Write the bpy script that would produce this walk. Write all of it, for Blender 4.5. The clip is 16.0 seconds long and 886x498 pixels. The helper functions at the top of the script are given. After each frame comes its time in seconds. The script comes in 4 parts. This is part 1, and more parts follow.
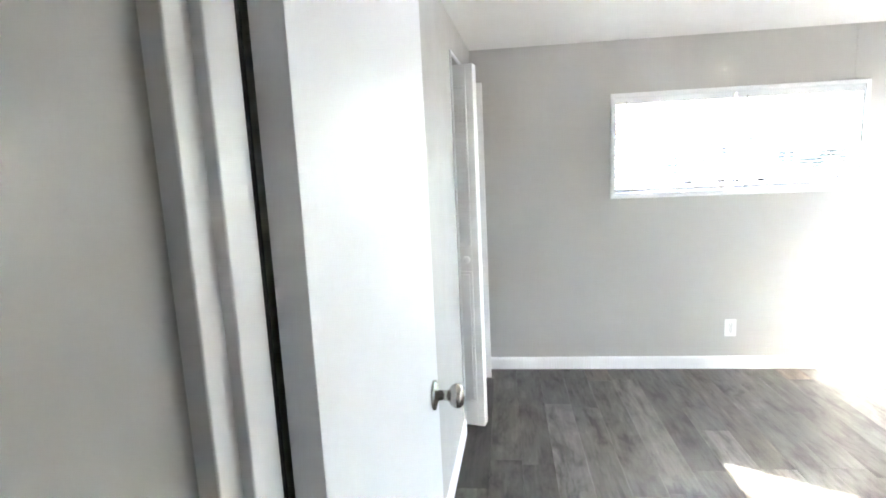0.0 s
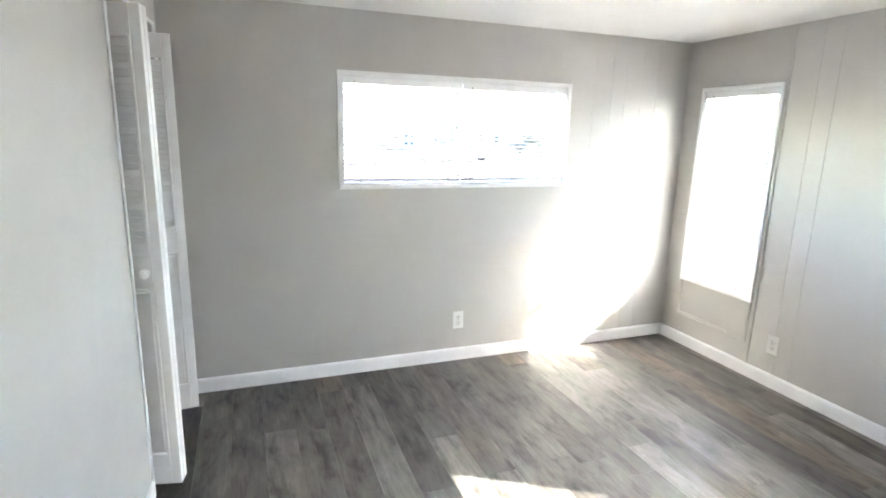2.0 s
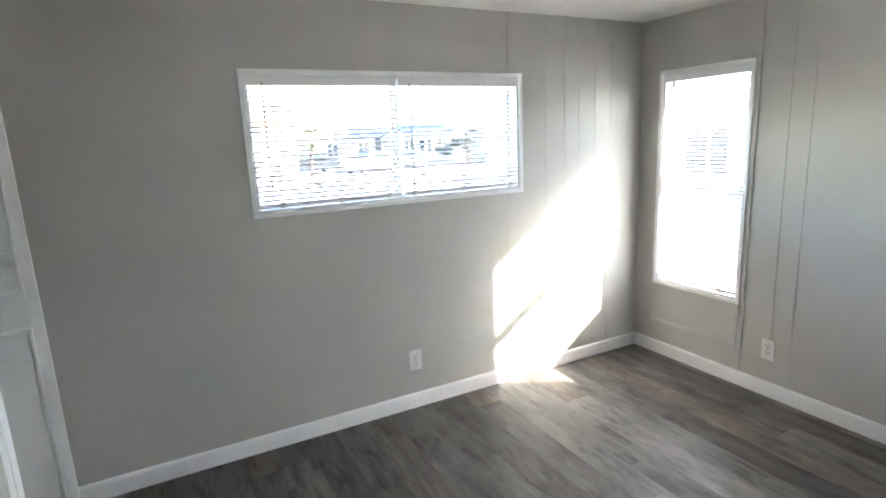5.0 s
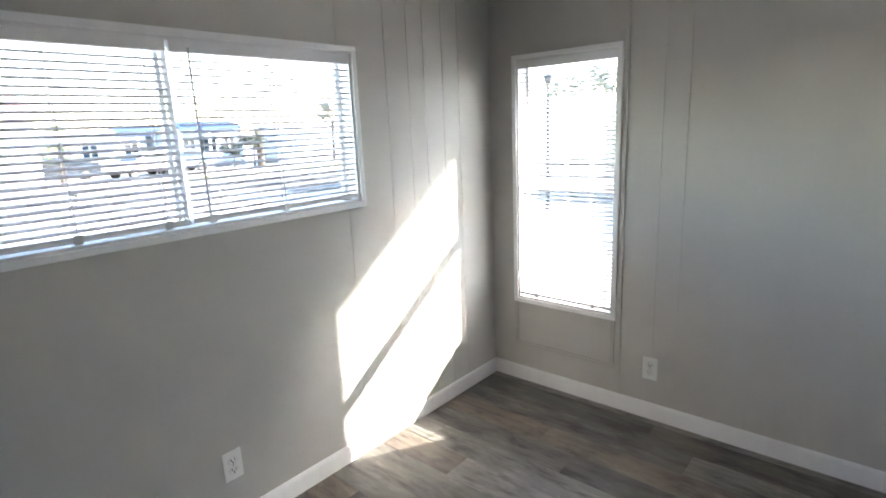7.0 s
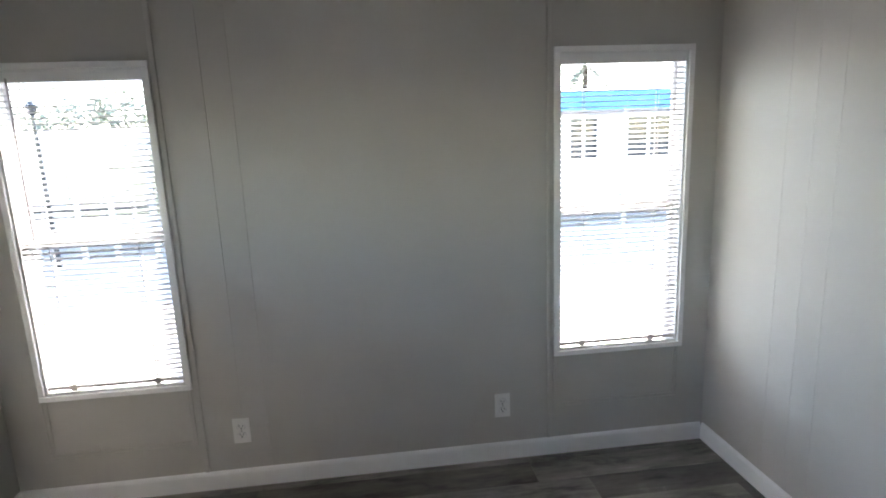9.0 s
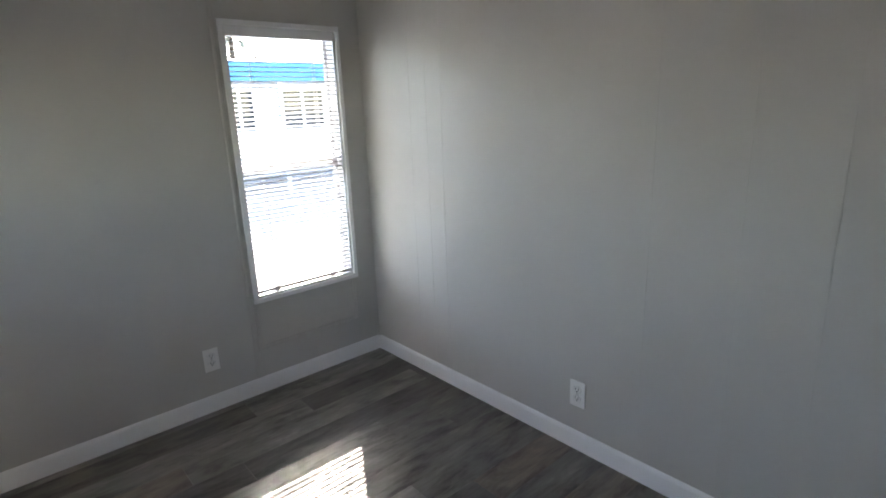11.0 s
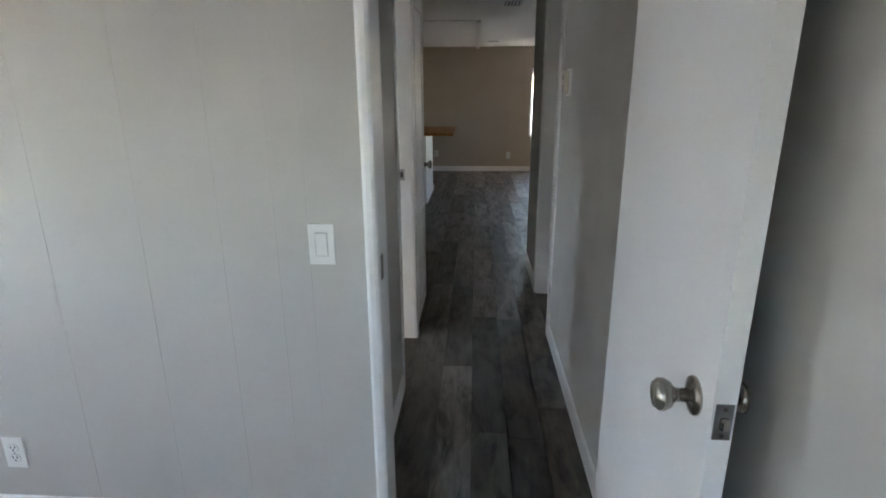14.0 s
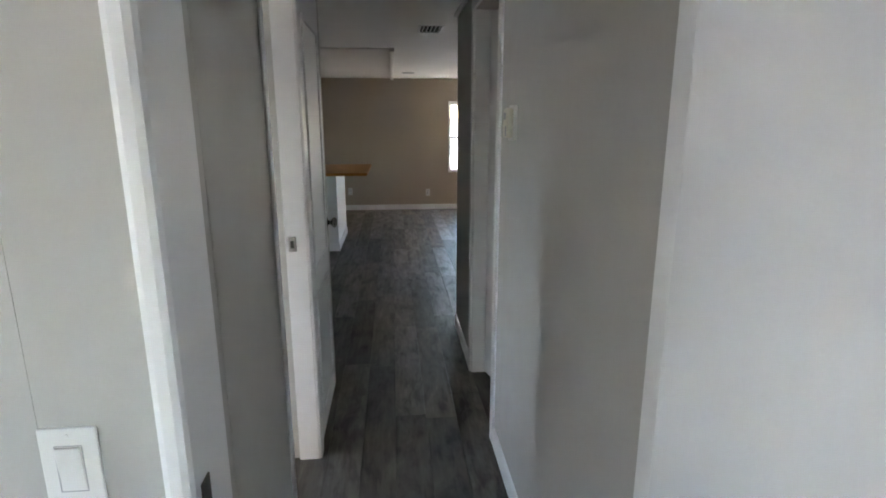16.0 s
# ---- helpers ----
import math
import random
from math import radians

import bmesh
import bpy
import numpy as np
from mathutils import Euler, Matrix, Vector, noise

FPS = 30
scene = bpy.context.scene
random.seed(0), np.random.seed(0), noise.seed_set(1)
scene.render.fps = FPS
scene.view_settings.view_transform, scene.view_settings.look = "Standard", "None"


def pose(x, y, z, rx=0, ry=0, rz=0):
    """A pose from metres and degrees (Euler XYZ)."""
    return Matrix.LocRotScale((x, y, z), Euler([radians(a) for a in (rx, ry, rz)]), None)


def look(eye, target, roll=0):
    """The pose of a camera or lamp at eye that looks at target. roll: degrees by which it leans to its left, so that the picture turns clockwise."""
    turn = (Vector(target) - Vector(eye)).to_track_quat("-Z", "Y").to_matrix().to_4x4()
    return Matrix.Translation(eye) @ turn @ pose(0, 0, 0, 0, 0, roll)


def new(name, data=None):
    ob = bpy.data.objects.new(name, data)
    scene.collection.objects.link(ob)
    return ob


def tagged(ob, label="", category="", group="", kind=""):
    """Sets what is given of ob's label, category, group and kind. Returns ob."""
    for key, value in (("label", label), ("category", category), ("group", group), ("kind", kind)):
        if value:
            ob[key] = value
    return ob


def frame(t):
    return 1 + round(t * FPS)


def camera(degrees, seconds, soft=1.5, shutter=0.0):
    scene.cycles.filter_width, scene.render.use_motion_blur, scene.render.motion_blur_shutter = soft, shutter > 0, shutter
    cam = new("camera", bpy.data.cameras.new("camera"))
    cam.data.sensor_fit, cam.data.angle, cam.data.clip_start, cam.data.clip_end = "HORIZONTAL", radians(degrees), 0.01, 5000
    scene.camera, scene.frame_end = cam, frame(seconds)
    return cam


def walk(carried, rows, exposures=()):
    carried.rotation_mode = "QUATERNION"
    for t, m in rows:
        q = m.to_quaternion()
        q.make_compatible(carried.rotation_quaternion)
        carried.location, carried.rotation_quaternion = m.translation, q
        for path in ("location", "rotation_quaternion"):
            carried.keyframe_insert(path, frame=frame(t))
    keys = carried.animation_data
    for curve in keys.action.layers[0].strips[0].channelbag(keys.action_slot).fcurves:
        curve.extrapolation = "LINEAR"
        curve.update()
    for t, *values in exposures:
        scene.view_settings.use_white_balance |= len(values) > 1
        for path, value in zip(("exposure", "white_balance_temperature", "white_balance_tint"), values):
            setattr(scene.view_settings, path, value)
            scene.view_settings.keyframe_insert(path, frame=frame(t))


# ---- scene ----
cam = camera(79.1, 16.0, soft=1.8)
PATH = [
    (0, (-0.065, 0.223, 1.426), (-0.296, 2.185, 1.113), -2.7),
    (0.5, (-0.014, 0.359, 1.428), (-0.044, 2.332, 1.096), -0.8),
    (1, (0.049, 0.502, 1.412), (0.146, 2.47, 1.07), 0.1),
    (1.5, (0.079, 0.633, 1.45), (0.453, 2.562, 1.076), 0.2),
    (2, (0.113, 0.687, 1.491), (0.792, 2.518, 1.063), 1.4),
    (2.5, (0.161, 0.704, 1.466), (0.934, 2.5, 1.047), 1.5),
    (3, (0.129, 0.737, 1.467), (0.896, 2.536, 1.048), 1.5),
    (3.2, (0.092, 0.774, 1.468), (0.858, 2.572, 1.046), 1.5),
    (5.5, (0.339, 1.415, 1.483), (1.275, 3.135, 1.078), -3.0),
    (6, (0.417, 1.616, 1.472), (1.426, 3.299, 1.087), -1.4),
    (6.5, (0.465, 1.842, 1.464), (1.786, 3.291, 1.069), -2.0),
    (7, (0.583, 2.01, 1.476), (2.051, 3.293, 1.031), -2.5),
    (7.5, (0.764, 2.074, 1.49), (2.405, 3.142, 1.083), -5.7),
    (8, (0.825, 2.17, 1.479), (2.709, 2.696, 1.064), -4.8),
    (8.5, (0.818, 2.271, 1.465), (2.781, 2.373, 1.096), -2.8),
    (9, (0.826, 2.206, 1.458), (2.777, 1.984, 1.079), -2.3),
    (9.5, (0.811, 2.135, 1.461), (2.674, 1.529, 1.064), -2.6),
    (9.7, (0.797, 2.14, 1.464), (2.607, 1.402, 1.04), -2.6),
    (11.8, (0.371, 2.54, 1.413), (1.462, 0.948, 0.865), -2.0),
    (12, (0.36, 2.515, 1.415), (1.308, 0.844, 0.859), -1.9),
    (12.5, (0.283, 2.498, 1.42), (0.892, 0.678, 0.857), -1.8),
    (13, (0.212, 2.448, 1.417), (0.487, 0.544, 0.868), -2.2),
    (13.5, (0.171, 2.333, 1.411), (0.271, 0.415, 0.852), -3.0),
    (14, (0.133, 2.148, 1.403), (0.25, 0.233, 0.838), -0.3),
    (14.5, (0.112, 1.969, 1.424), (0.169, 0.035, 0.919), 0.1),
    (15, (0.147, 1.811, 1.438), (-0.067, -0.121, 0.966), 0.1),
    (15.5, (0.133, 1.62, 1.437), (-0.113, -0.311, 0.976), -0.1),
    (16, (0.125, 1.394, 1.443), (-0.054, -0.544, 0.983), -0.0),
]
EXPOSURES = [(0, 6.16, 7200, 11), (0.5, 5.97, 7200, 11), (1.0, 5.85, 7200, 11), (1.5, 5.74, 7250, 11), (2.5, 5.57, 7300, 11), (3.2, 5.39, 7300, 11), (5.4, 4.68, 7250, 11), (7, 4.18, 7250, 12), (9.5, 3.77, 7350, 14), (12, 3.65, 7300, 14), (13, 4.27, 7300, 13), (13.7, 4.59, 7350, 13), (15, 4.96, 7350, 14), (16, 5.16, 7300, 13)]
walk(cam, [(t, look(eye, target, roll)) for t, eye, target, roll in PATH], EXPOSURES)

# ---- daylight ----
SUN_WAY = Vector((-1.78, 1.0, -1.28)).normalized()
world = bpy.data.worlds.new("sky")
scene.world = world
world.use_nodes = True
wn = world.node_tree
sky = wn.nodes.new("ShaderNodeTexSky")
sky.sky_type, sky.sun_disc = "NISHITA", False
sky.sun_elevation = math.asin(-SUN_WAY.z)
sky.dust_density = 0.3
sky.sun_rotation = math.atan2(-SUN_WAY.x, -SUN_WAY.y)
wn.links.new(sky.outputs[0], wn.nodes["Background"].inputs[0])
wn.nodes["Background"].inputs[1].default_value = 0.125
sun = new("sun", bpy.data.lights.new("sun", "SUN"))
sun.data.energy, sun.data.angle, sun.data.color = 2.7, radians(0.5), (1, 0.97, 0.93)
sun.matrix_world = look((40, -22, 30), Vector((40, -22, 30)) + SUN_WAY)


# ---- materials ----
def material(name, build):
    m = bpy.data.materials.new(name)
    m.use_nodes = True
    nt = m.node_tree
    build(nt, nt.nodes["Principled BSDF"])
    return m


def node(nt, kind, **sets):
    n = nt.nodes.new(kind)
    for key, value in sets.items():
        n.inputs[key.replace("_", " ")].default_value = value
    return n


def place_by(nt, kind="Object", scale=(1, 1, 1)):
    c = nt.nodes.new("ShaderNodeTexCoord")
    mp = nt.nodes.new("ShaderNodeMapping")
    mp.inputs["Scale"].default_value = scale
    nt.links.new(c.outputs[kind], mp.inputs["Vector"])
    return mp.outputs[0]


def noise_of(nt, vec, scale, detail=4, rough=0.55):
    n = node(nt, "ShaderNodeTexNoise", Scale=scale, Detail=detail, Roughness=rough)
    nt.links.new(vec, n.inputs["Vector"])
    return n.outputs["Fac"]


def ramp(nt, fac, stops):
    r = nt.nodes.new("ShaderNodeValToRGB")
    els = r.color_ramp.elements
    while len(els) < len(stops):
        els.new(0.5)
    for e, (p, c) in zip(els, stops):
        e.position, e.color = p, (*c, 1)
    nt.links.new(fac, r.inputs[0])
    return r.outputs[0]


def bump(nt, bsdf, height, strength, distance):
    b = node(nt, "ShaderNodeBump", Strength=strength, Distance=distance)
    nt.links.new(height, b.inputs["Height"])
    nt.links.new(b.outputs[0], bsdf.inputs["Normal"])


def painted(name, colour, rough=0.5, spread=0.05, grain=60, relief=0.15, coat=0.0, gloss=0.5):
    """Paint on board: broad unevenness, roller stipple."""
    def build(nt, b):
        v = place_by(nt)
        dark = tuple(c * (1 - spread) for c in colour)
        light = tuple(min(1, c * (1 + spread)) for c in colour)
        nt.links.new(ramp(nt, noise_of(nt, v, 2.3), [(0.3, dark), (0.7, light)]), b.inputs["Base Color"])
        r = ramp(nt, noise_of(nt, v, 6, 6), [(0.3, (rough * 0.85,) * 3), (0.7, (min(1, rough * 1.2),) * 3)])
        nt.links.new(r, b.inputs["Roughness"])
        bump(nt, b, noise_of(nt, v, grain * 4, 3), relief, 0.001)
        b.inputs["Coat Weight"].default_value = coat
        b.inputs["Specular IOR Level"].default_value = gloss
    return material(name, build)


def plain(name, colour, rough=0.5, metal=0.0, spread=0.08, scale=8):
    def build(nt, b):
        v = place_by(nt)
        nt.links.new(ramp(nt, noise_of(nt, v, scale), [(0.3, tuple(c * (1 - spread) for c in colour)), (0.7, tuple(min(1, c * (1 + spread)) for c in colour))]), b.inputs["Base Color"])
        b.inputs["Roughness"].default_value, b.inputs["Metallic"].default_value = rough, metal
    return material(name, build)


def plank_build(nt, b):
    info = nt.nodes.new("ShaderNodeObjectInfo")
    c = nt.nodes.new("ShaderNodeTexCoord")
    # each board takes its own stretch of grain
    off = nt.nodes.new("ShaderNodeVectorMath")
    off.operation = "MULTIPLY_ADD"
    comb = nt.nodes.new("ShaderNodeCombineXYZ")
    for i in range(3):
        nt.links.new(info.outputs["Random"], comb.inputs[i])
    off.inputs[1].default_value = (37, 91, 53)
    nt.links.new(comb.outputs[0], off.inputs[0])
    nt.links.new(c.outputs["Object"], off.inputs[2])
    mp = nt.nodes.new("ShaderNodeMapping")
    mp.inputs["Scale"].default_value = (6.5, 1.9, 1)
    nt.links.new(off.outputs[0], mp.inputs[0])
    fine = nt.nodes.new("ShaderNodeMapping")
    fine.inputs["Scale"].default_value = (38, 3.0, 1)
    nt.links.new(off.outputs[0], fine.inputs[0])
    base = ramp(nt, info.outputs["Random"], [(0.0, (0.056, 0.055, 0.051)), (0.2, (0.142, 0.138, 0.129)), (0.42, (0.076, 0.074, 0.069)), (0.6, (0.185, 0.180, 0.168)), (0.74, (0.102, 0.099, 0.092)), (0.84, (0.165, 0.136, 0.113)), (0.93, (0.125, 0.118, 0.108)), (1.0, (0.270, 0.263, 0.247))])
    bend = node(nt, "ShaderNodeTexNoise", Scale=0.8, Detail=3.0)
    nt.links.new(mp.outputs[0], bend.inputs["Vector"])
    warp = nt.nodes.new("ShaderNodeVectorMath")
    warp.operation = "MULTIPLY_ADD"
    warp.inputs[1].default_value = (1.5, 0.6, 0.0)
    nt.links.new(bend.outputs["Color"], warp.inputs[0])
    nt.links.new(mp.outputs[0], warp.inputs[2])
    broad = ramp(nt, noise_of(nt, warp.outputs[0], 2.1, 8, 0.62), [(0.34, (0.36, 0.358, 0.35)), (0.43, (0.74, 0.737, 0.73)), (0.50, (1.0, 0.998, 0.99)), (0.58, (1.10, 1.098, 1.09)), (0.68, (1.48, 1.475, 1.46))])
    grain = ramp(nt, noise_of(nt, fine.outputs[0], 1.5, 5, 0.6), [(0.28, (0.78, 0.778, 0.775)), (0.66, (1.12, 1.12, 1.12))])
    knots = node(nt, "ShaderNodeTexVoronoi", Scale=1.0)
    nt.links.new(warp.outputs[0], knots.inputs["Vector"])
    spot = ramp(nt, knots.outputs["Distance"], [(0.02, (0.30, 0.295, 0.29)), (0.09, (0.85, 0.85, 0.845)), (0.16, (1.0, 1.0, 1.0))])
    fleck = nt.nodes.new("ShaderNodeMapping")
    fleck.inputs["Scale"].default_value = (26, 6, 1)
    nt.links.new(off.outputs[0], fleck.inputs[0])
    flecks = ramp(nt, noise_of(nt, fleck.outputs[0], 1.0, 4, 0.6), [(0.30, (0.64, 0.63, 0.62)), (0.42, (0.95, 0.93, 0.925)), (0.60, (1.0, 1.0, 1.0)), (0.72, (1.22, 1.22, 1.21))])
    col = base
    for other in (broad, grain, spot, flecks):
        m = nt.nodes.new("ShaderNodeMix")
        m.data_type, m.blend_type = "RGBA", "MULTIPLY"
        m.inputs[0].default_value = 1
        nt.links.new(col, m.inputs[6])
        nt.links.new(other, m.inputs[7])
        col = m.outputs[2]
    nt.links.new(col, b.inputs["Base Color"])
    nt.links.new(ramp(nt, noise_of(nt, fine.outputs[0], 1.1), [(0.3, (0.40,) * 3), (0.7, (0.56,) * 3)]), b.inputs["Roughness"])
    b.inputs["Specular IOR Level"].default_value = 0.4
    bump(nt, b, noise_of(nt, fine.outputs[0], 2.0, 4), 0.18, 0.0012)


M_PLANK = material("grey oak vinyl plank", plank_build)
M_WALL = painted("warm grey wall paint", (0.515, 0.507, 0.486), 0.5, 0.02, gloss=0.28)
M_TANWALL = painted("tan wall paint", (0.50, 0.435, 0.36), 0.5, 0.02)
M_CEIL = painted("white ceiling paint", (0.84, 0.835, 0.82), 0.8, 0.02, 40, 0.3)
M_TRIM = painted("white satin trim paint", (0.86, 0.867, 0.88), 0.35, 0.03, 30, 0.08)
M_DOOR = painted("white semi-gloss door paint", (0.78, 0.787, 0.805), 0.46, 0.01, 60, 0.04)
M_LOUVRE = painted("off-white louvre paint", (0.86, 0.86, 0.855), 0.45, 0.03, 30, 0.1)
M_VINYL = plain("white window vinyl", (0.80, 0.81, 0.83), 0.35, 0, 0.03)


def slat_build(nt, b):
    b.inputs["Base Color"].default_value = (0.70, 0.705, 0.73, 1)
    b.inputs["Roughness"].default_value = 0.6
    b.inputs["Specular IOR Level"].default_value = 0.25
    through_light = nt.nodes.new("ShaderNodeBsdfTranslucent")
    through_light.inputs[0].default_value = (0.70, 0.705, 0.73, 1)
    mix = nt.nodes.new("ShaderNodeMixShader")
    mix.inputs[0].default_value = 0.08
    nt.links.new(b.outputs[0], mix.inputs[1])
    nt.links.new(through_light.outputs[0], mix.inputs[2])
    nt.links.new(mix.outputs[0], nt.nodes["Material Output"].inputs[0])


M_SLAT = material("white vinyl blind slat", slat_build)
M_HEAD = plain("grey-white headrail enamel", (0.84, 0.845, 0.87), 0.4, 0, 0.03)
M_CORD = plain("grey blind cord", (0.45, 0.45, 0.47), 0.6)
M_PLATE = plain("white plastic plate", (0.80, 0.80, 0.79), 0.3, 0, 0.02)
M_IVORY = plain("ivory plastic", (0.72, 0.69, 0.60), 0.4, 0, 0.03)
M_SLOT = plain("dark slot", (0.03, 0.03, 0.03), 0.7)
M_NICKEL = plain("brushed nickel", (0.36, 0.34, 0.315), 0.24, 1.0, 0.1, 40)
M_STEEL = plain("zinc steel", (0.42, 0.41, 0.40), 0.38, 1.0, 0.1, 40)
M_ZINC = plain("dull zinc plate", (0.24, 0.235, 0.23), 0.5, 1.0, 0.15, 60)
M_BRONZE = plain("dull bronze plate", (0.13, 0.115, 0.10), 0.4, 1.0, 0.1, 40)
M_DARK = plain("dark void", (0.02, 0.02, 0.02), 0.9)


def block_build(nt, b):
    nt.links.new(ramp(nt, noise_of(nt, place_by(nt, scale=(2, 22, 2)), 3, 6), [(0.25, (0.24, 0.085, 0.016)), (0.7, (0.50, 0.20, 0.04))]), b.inputs["Base Color"])
    b.inputs["Roughness"].default_value = 0.5
    b.inputs["Specular IOR Level"].default_value = 0.25


M_BLOCK = material("oak butcher block", block_build)


def glass_build(nt, b):
    b.inputs["Transmission Weight"].default_value = 1
    b.inputs["Roughness"].default_value = 0.0
    b.inputs["IOR"].default_value = 1.1
    b.inputs["Base Color"].default_value = (0.97, 0.985, 0.98, 1)


M_GLASS = material("clear glass", glass_build)


# ---- building helpers ----
def box(bm, x0, x1, y0, y1, z0, z1, bevel=0.0, m=None):
    r = bmesh.ops.create_cube(bm, size=1)
    vs = r["verts"]
    bmesh.ops.scale(bm, vec=(x1 - x0, y1 - y0, z1 - z0), verts=vs)
    bmesh.ops.translate(bm, vec=((x0 + x1) / 2, (y0 + y1) / 2, (z0 + z1) / 2), verts=vs)
    if bevel:
        es = list({e for v in vs for e in v.link_edges})
        out = bmesh.ops.bevel(bm, geom=es, offset=bevel, segments=2, affect="EDGES", profile=0.5)
        vs = list({v for f in out["faces"] for v in f.verts} | {v for v in vs if v.is_valid})
    if m is not None:
        bmesh.ops.transform(bm, matrix=m, verts=vs)
    return vs


def rod(bm, a, b, r0, r1=None, seg=12):
    a, b = Vector(a), Vector(b)
    r1 = r0 if r1 is None else r1
    out = bmesh.ops.create_cone(bm, cap_ends=True, segments=seg, radius1=r0, radius2=r1, depth=(b - a).length)
    turn = (b - a).to_track_quat("Z", "Y").to_matrix().to_4x4()
    bmesh.ops.transform(bm, matrix=Matrix.Translation((a + b) / 2) @ turn, verts=out["verts"])
    return out["verts"]


def lathe(bm, profile, m, seg=24):
    """Turns (radius, height) pairs round the local z axis."""
    rings = [[bm.verts.new(m @ Vector((r * math.cos(2 * math.pi * i / seg), r * math.sin(2 * math.pi * i / seg), h))) for i in range(seg)] for r, h in profile]
    for p, q in zip(rings, rings[1:]):
        for i in range(seg):
            bm.faces.new((p[i], p[(i + 1) % seg], q[(i + 1) % seg], q[i]))
    bm.faces.new(rings[0][::-1])
    bm.faces.new(rings[-1])


def finish(name, bm, mat, smooth=False):
    bmesh.ops.recalc_face_normals(bm, faces=bm.faces)
    me = bpy.data.meshes.new(name)
    bm.to_mesh(me)
    bm.free()
    me.materials.append(mat)
    if smooth:
        for p in me.polygons:
            p.use_smooth = True
    return me


def part(name, bm, mat, parent=None, label="", smooth=False):
    ob = new(name, finish(name, bm, mat, smooth))
    if parent is not None:
        ob.parent = parent
    if label:
        ob["label"] = label
    return ob


def slab(name, dims, mat, parent=None, label="", bevel=0.0):
    bm = bmesh.new()
    box(bm, *dims, bevel)
    return part(name, bm, mat, parent, label)


def thing(name, label, category, group="", at=None):
    ob = new(name)
    ob.empty_display_size = 0.05
    if at is not None:
        ob.matrix_world = at
    return tagged(ob, label, category, group)


def structure(ob, label=""):
    return tagged(ob, label, "", "", "structure")


def panelled(name, length, height, thick, m, holes=(), grooves=(), mat=None, label="", G=0.0019):
    """A wall in its own frame: u along, v up, the face at w = 0 and the back at -thick; upright grooves are cut 3 mm deep."""
    us = {0.0, length}
    for a, b, c, d in holes:
        us |= {a, b}
    for g in grooves:
        us |= {g - G / 2, g + G / 2}
    us = sorted(us)
    vs = sorted({0.0, height} | {v for h in holes for v in h[2:]})
    bm = bmesh.new()

    def solid(i, j):
        if not (0 <= i < len(us) - 1 and 0 <= j < len(vs) - 1):
            return False
        u, v = (us[i] + us[i + 1]) / 2, (vs[j] + vs[j + 1]) / 2
        return not any(a < u < b and c < v < d for a, b, c, d in holes)

    def depth(i):
        u = (us[i] + us[i + 1]) / 2
        return -0.9 * G if any(abs(u - g) < G * 0.4 for g in grooves) else 0.0

    def quad(*pts):
        bm.faces.new([bm.verts.new(m @ Vector(p)) for p in pts])

    for i in range(len(us) - 1):
        for j in range(len(vs) - 1):
            if not solid(i, j):
                continue
            a, b, c, d, w = us[i], us[i + 1], vs[j], vs[j + 1], depth(i)
            quad((a, c, w), (b, c, w), (b, d, w), (a, d, w))
            quad((a, c, -thick), (a, d, -thick), (b, d, -thick), (b, c, -thick))
            if not solid(i - 1, j):
                quad((a, c, -thick), (a, c, w), (a, d, w), (a, d, -thick))
            elif depth(i - 1) != w:
                quad((a, c, depth(i - 1)), (a, c, w), (a, d, w), (a, d, depth(i - 1)))
            if not solid(i + 1, j):
                quad((b, c, w), (b, c, -thick), (b, d, -thick), (b, d, w))
            if not solid(i, j - 1):
                quad((a, c, -thick), (b, c, -thick), (b, c, w), (a, c, w))
            if not solid(i, j + 1):
                quad((a, d, w), (b, d, w), (b, d, -thick), (a, d, -thick))
    bmesh.ops.remove_doubles(bm, verts=bm.verts, dist=1e-5)
    return structure(part(name, bm, mat or M_WALL), label)


def frame_of(x, y, z, u, face):
    """A wall's frame: u the way along it, face the way it looks; v is up."""
    u, w = Vector(u).normalized(), Vector(face).normalized()
    return Matrix.Translation((x, y, z)) @ Matrix((u, Vector((0, 0, 1)), w)).transposed().to_4x4()


def strip(name, a, b, height, depth, face, mat=None, label="", z=0.0):
    """A straight baseboard or trim on the floor line from a to b, standing out by depth towards face, with an eased top edge."""
    a, b, w = Vector((*a, z)), Vector((*b, z)), Vector((*face, 0)).normalized()
    u = b - a
    bm = bmesh.new()
    prof = [(0, 0), (depth, 0), (depth, height * 0.82), (depth * 0.75, height * 0.93), (depth * 0.35, height), (0, height)]
    ends = [[bm.verts.new(p + w * d + Vector((0, 0, h))) for d, h in prof] for p in (a, b)]
    n = len(prof)
    for i in range(n):
        bm.faces.new((ends[0][i], ends[0][(i + 1) % n], ends[1][(i + 1) % n], ends[1][i]))
    bm.faces.new(ends[0])
    bm.faces.new(ends[1][::-1])
    return structure(part(name, bm, mat or M_TRIM), label)


# ---- the shell ----
NORTH, EAST, SOUTH, WEST, CEILING = 3.80, 3.08, 0.712, -0.312, 2.13
HALL_E, FAR, LIV_W, LIV_E, LIV_N, KITCHEN_N = 0.475, -7.68, -1.9, 2.4, -2.29, -1.46
T = 0.11

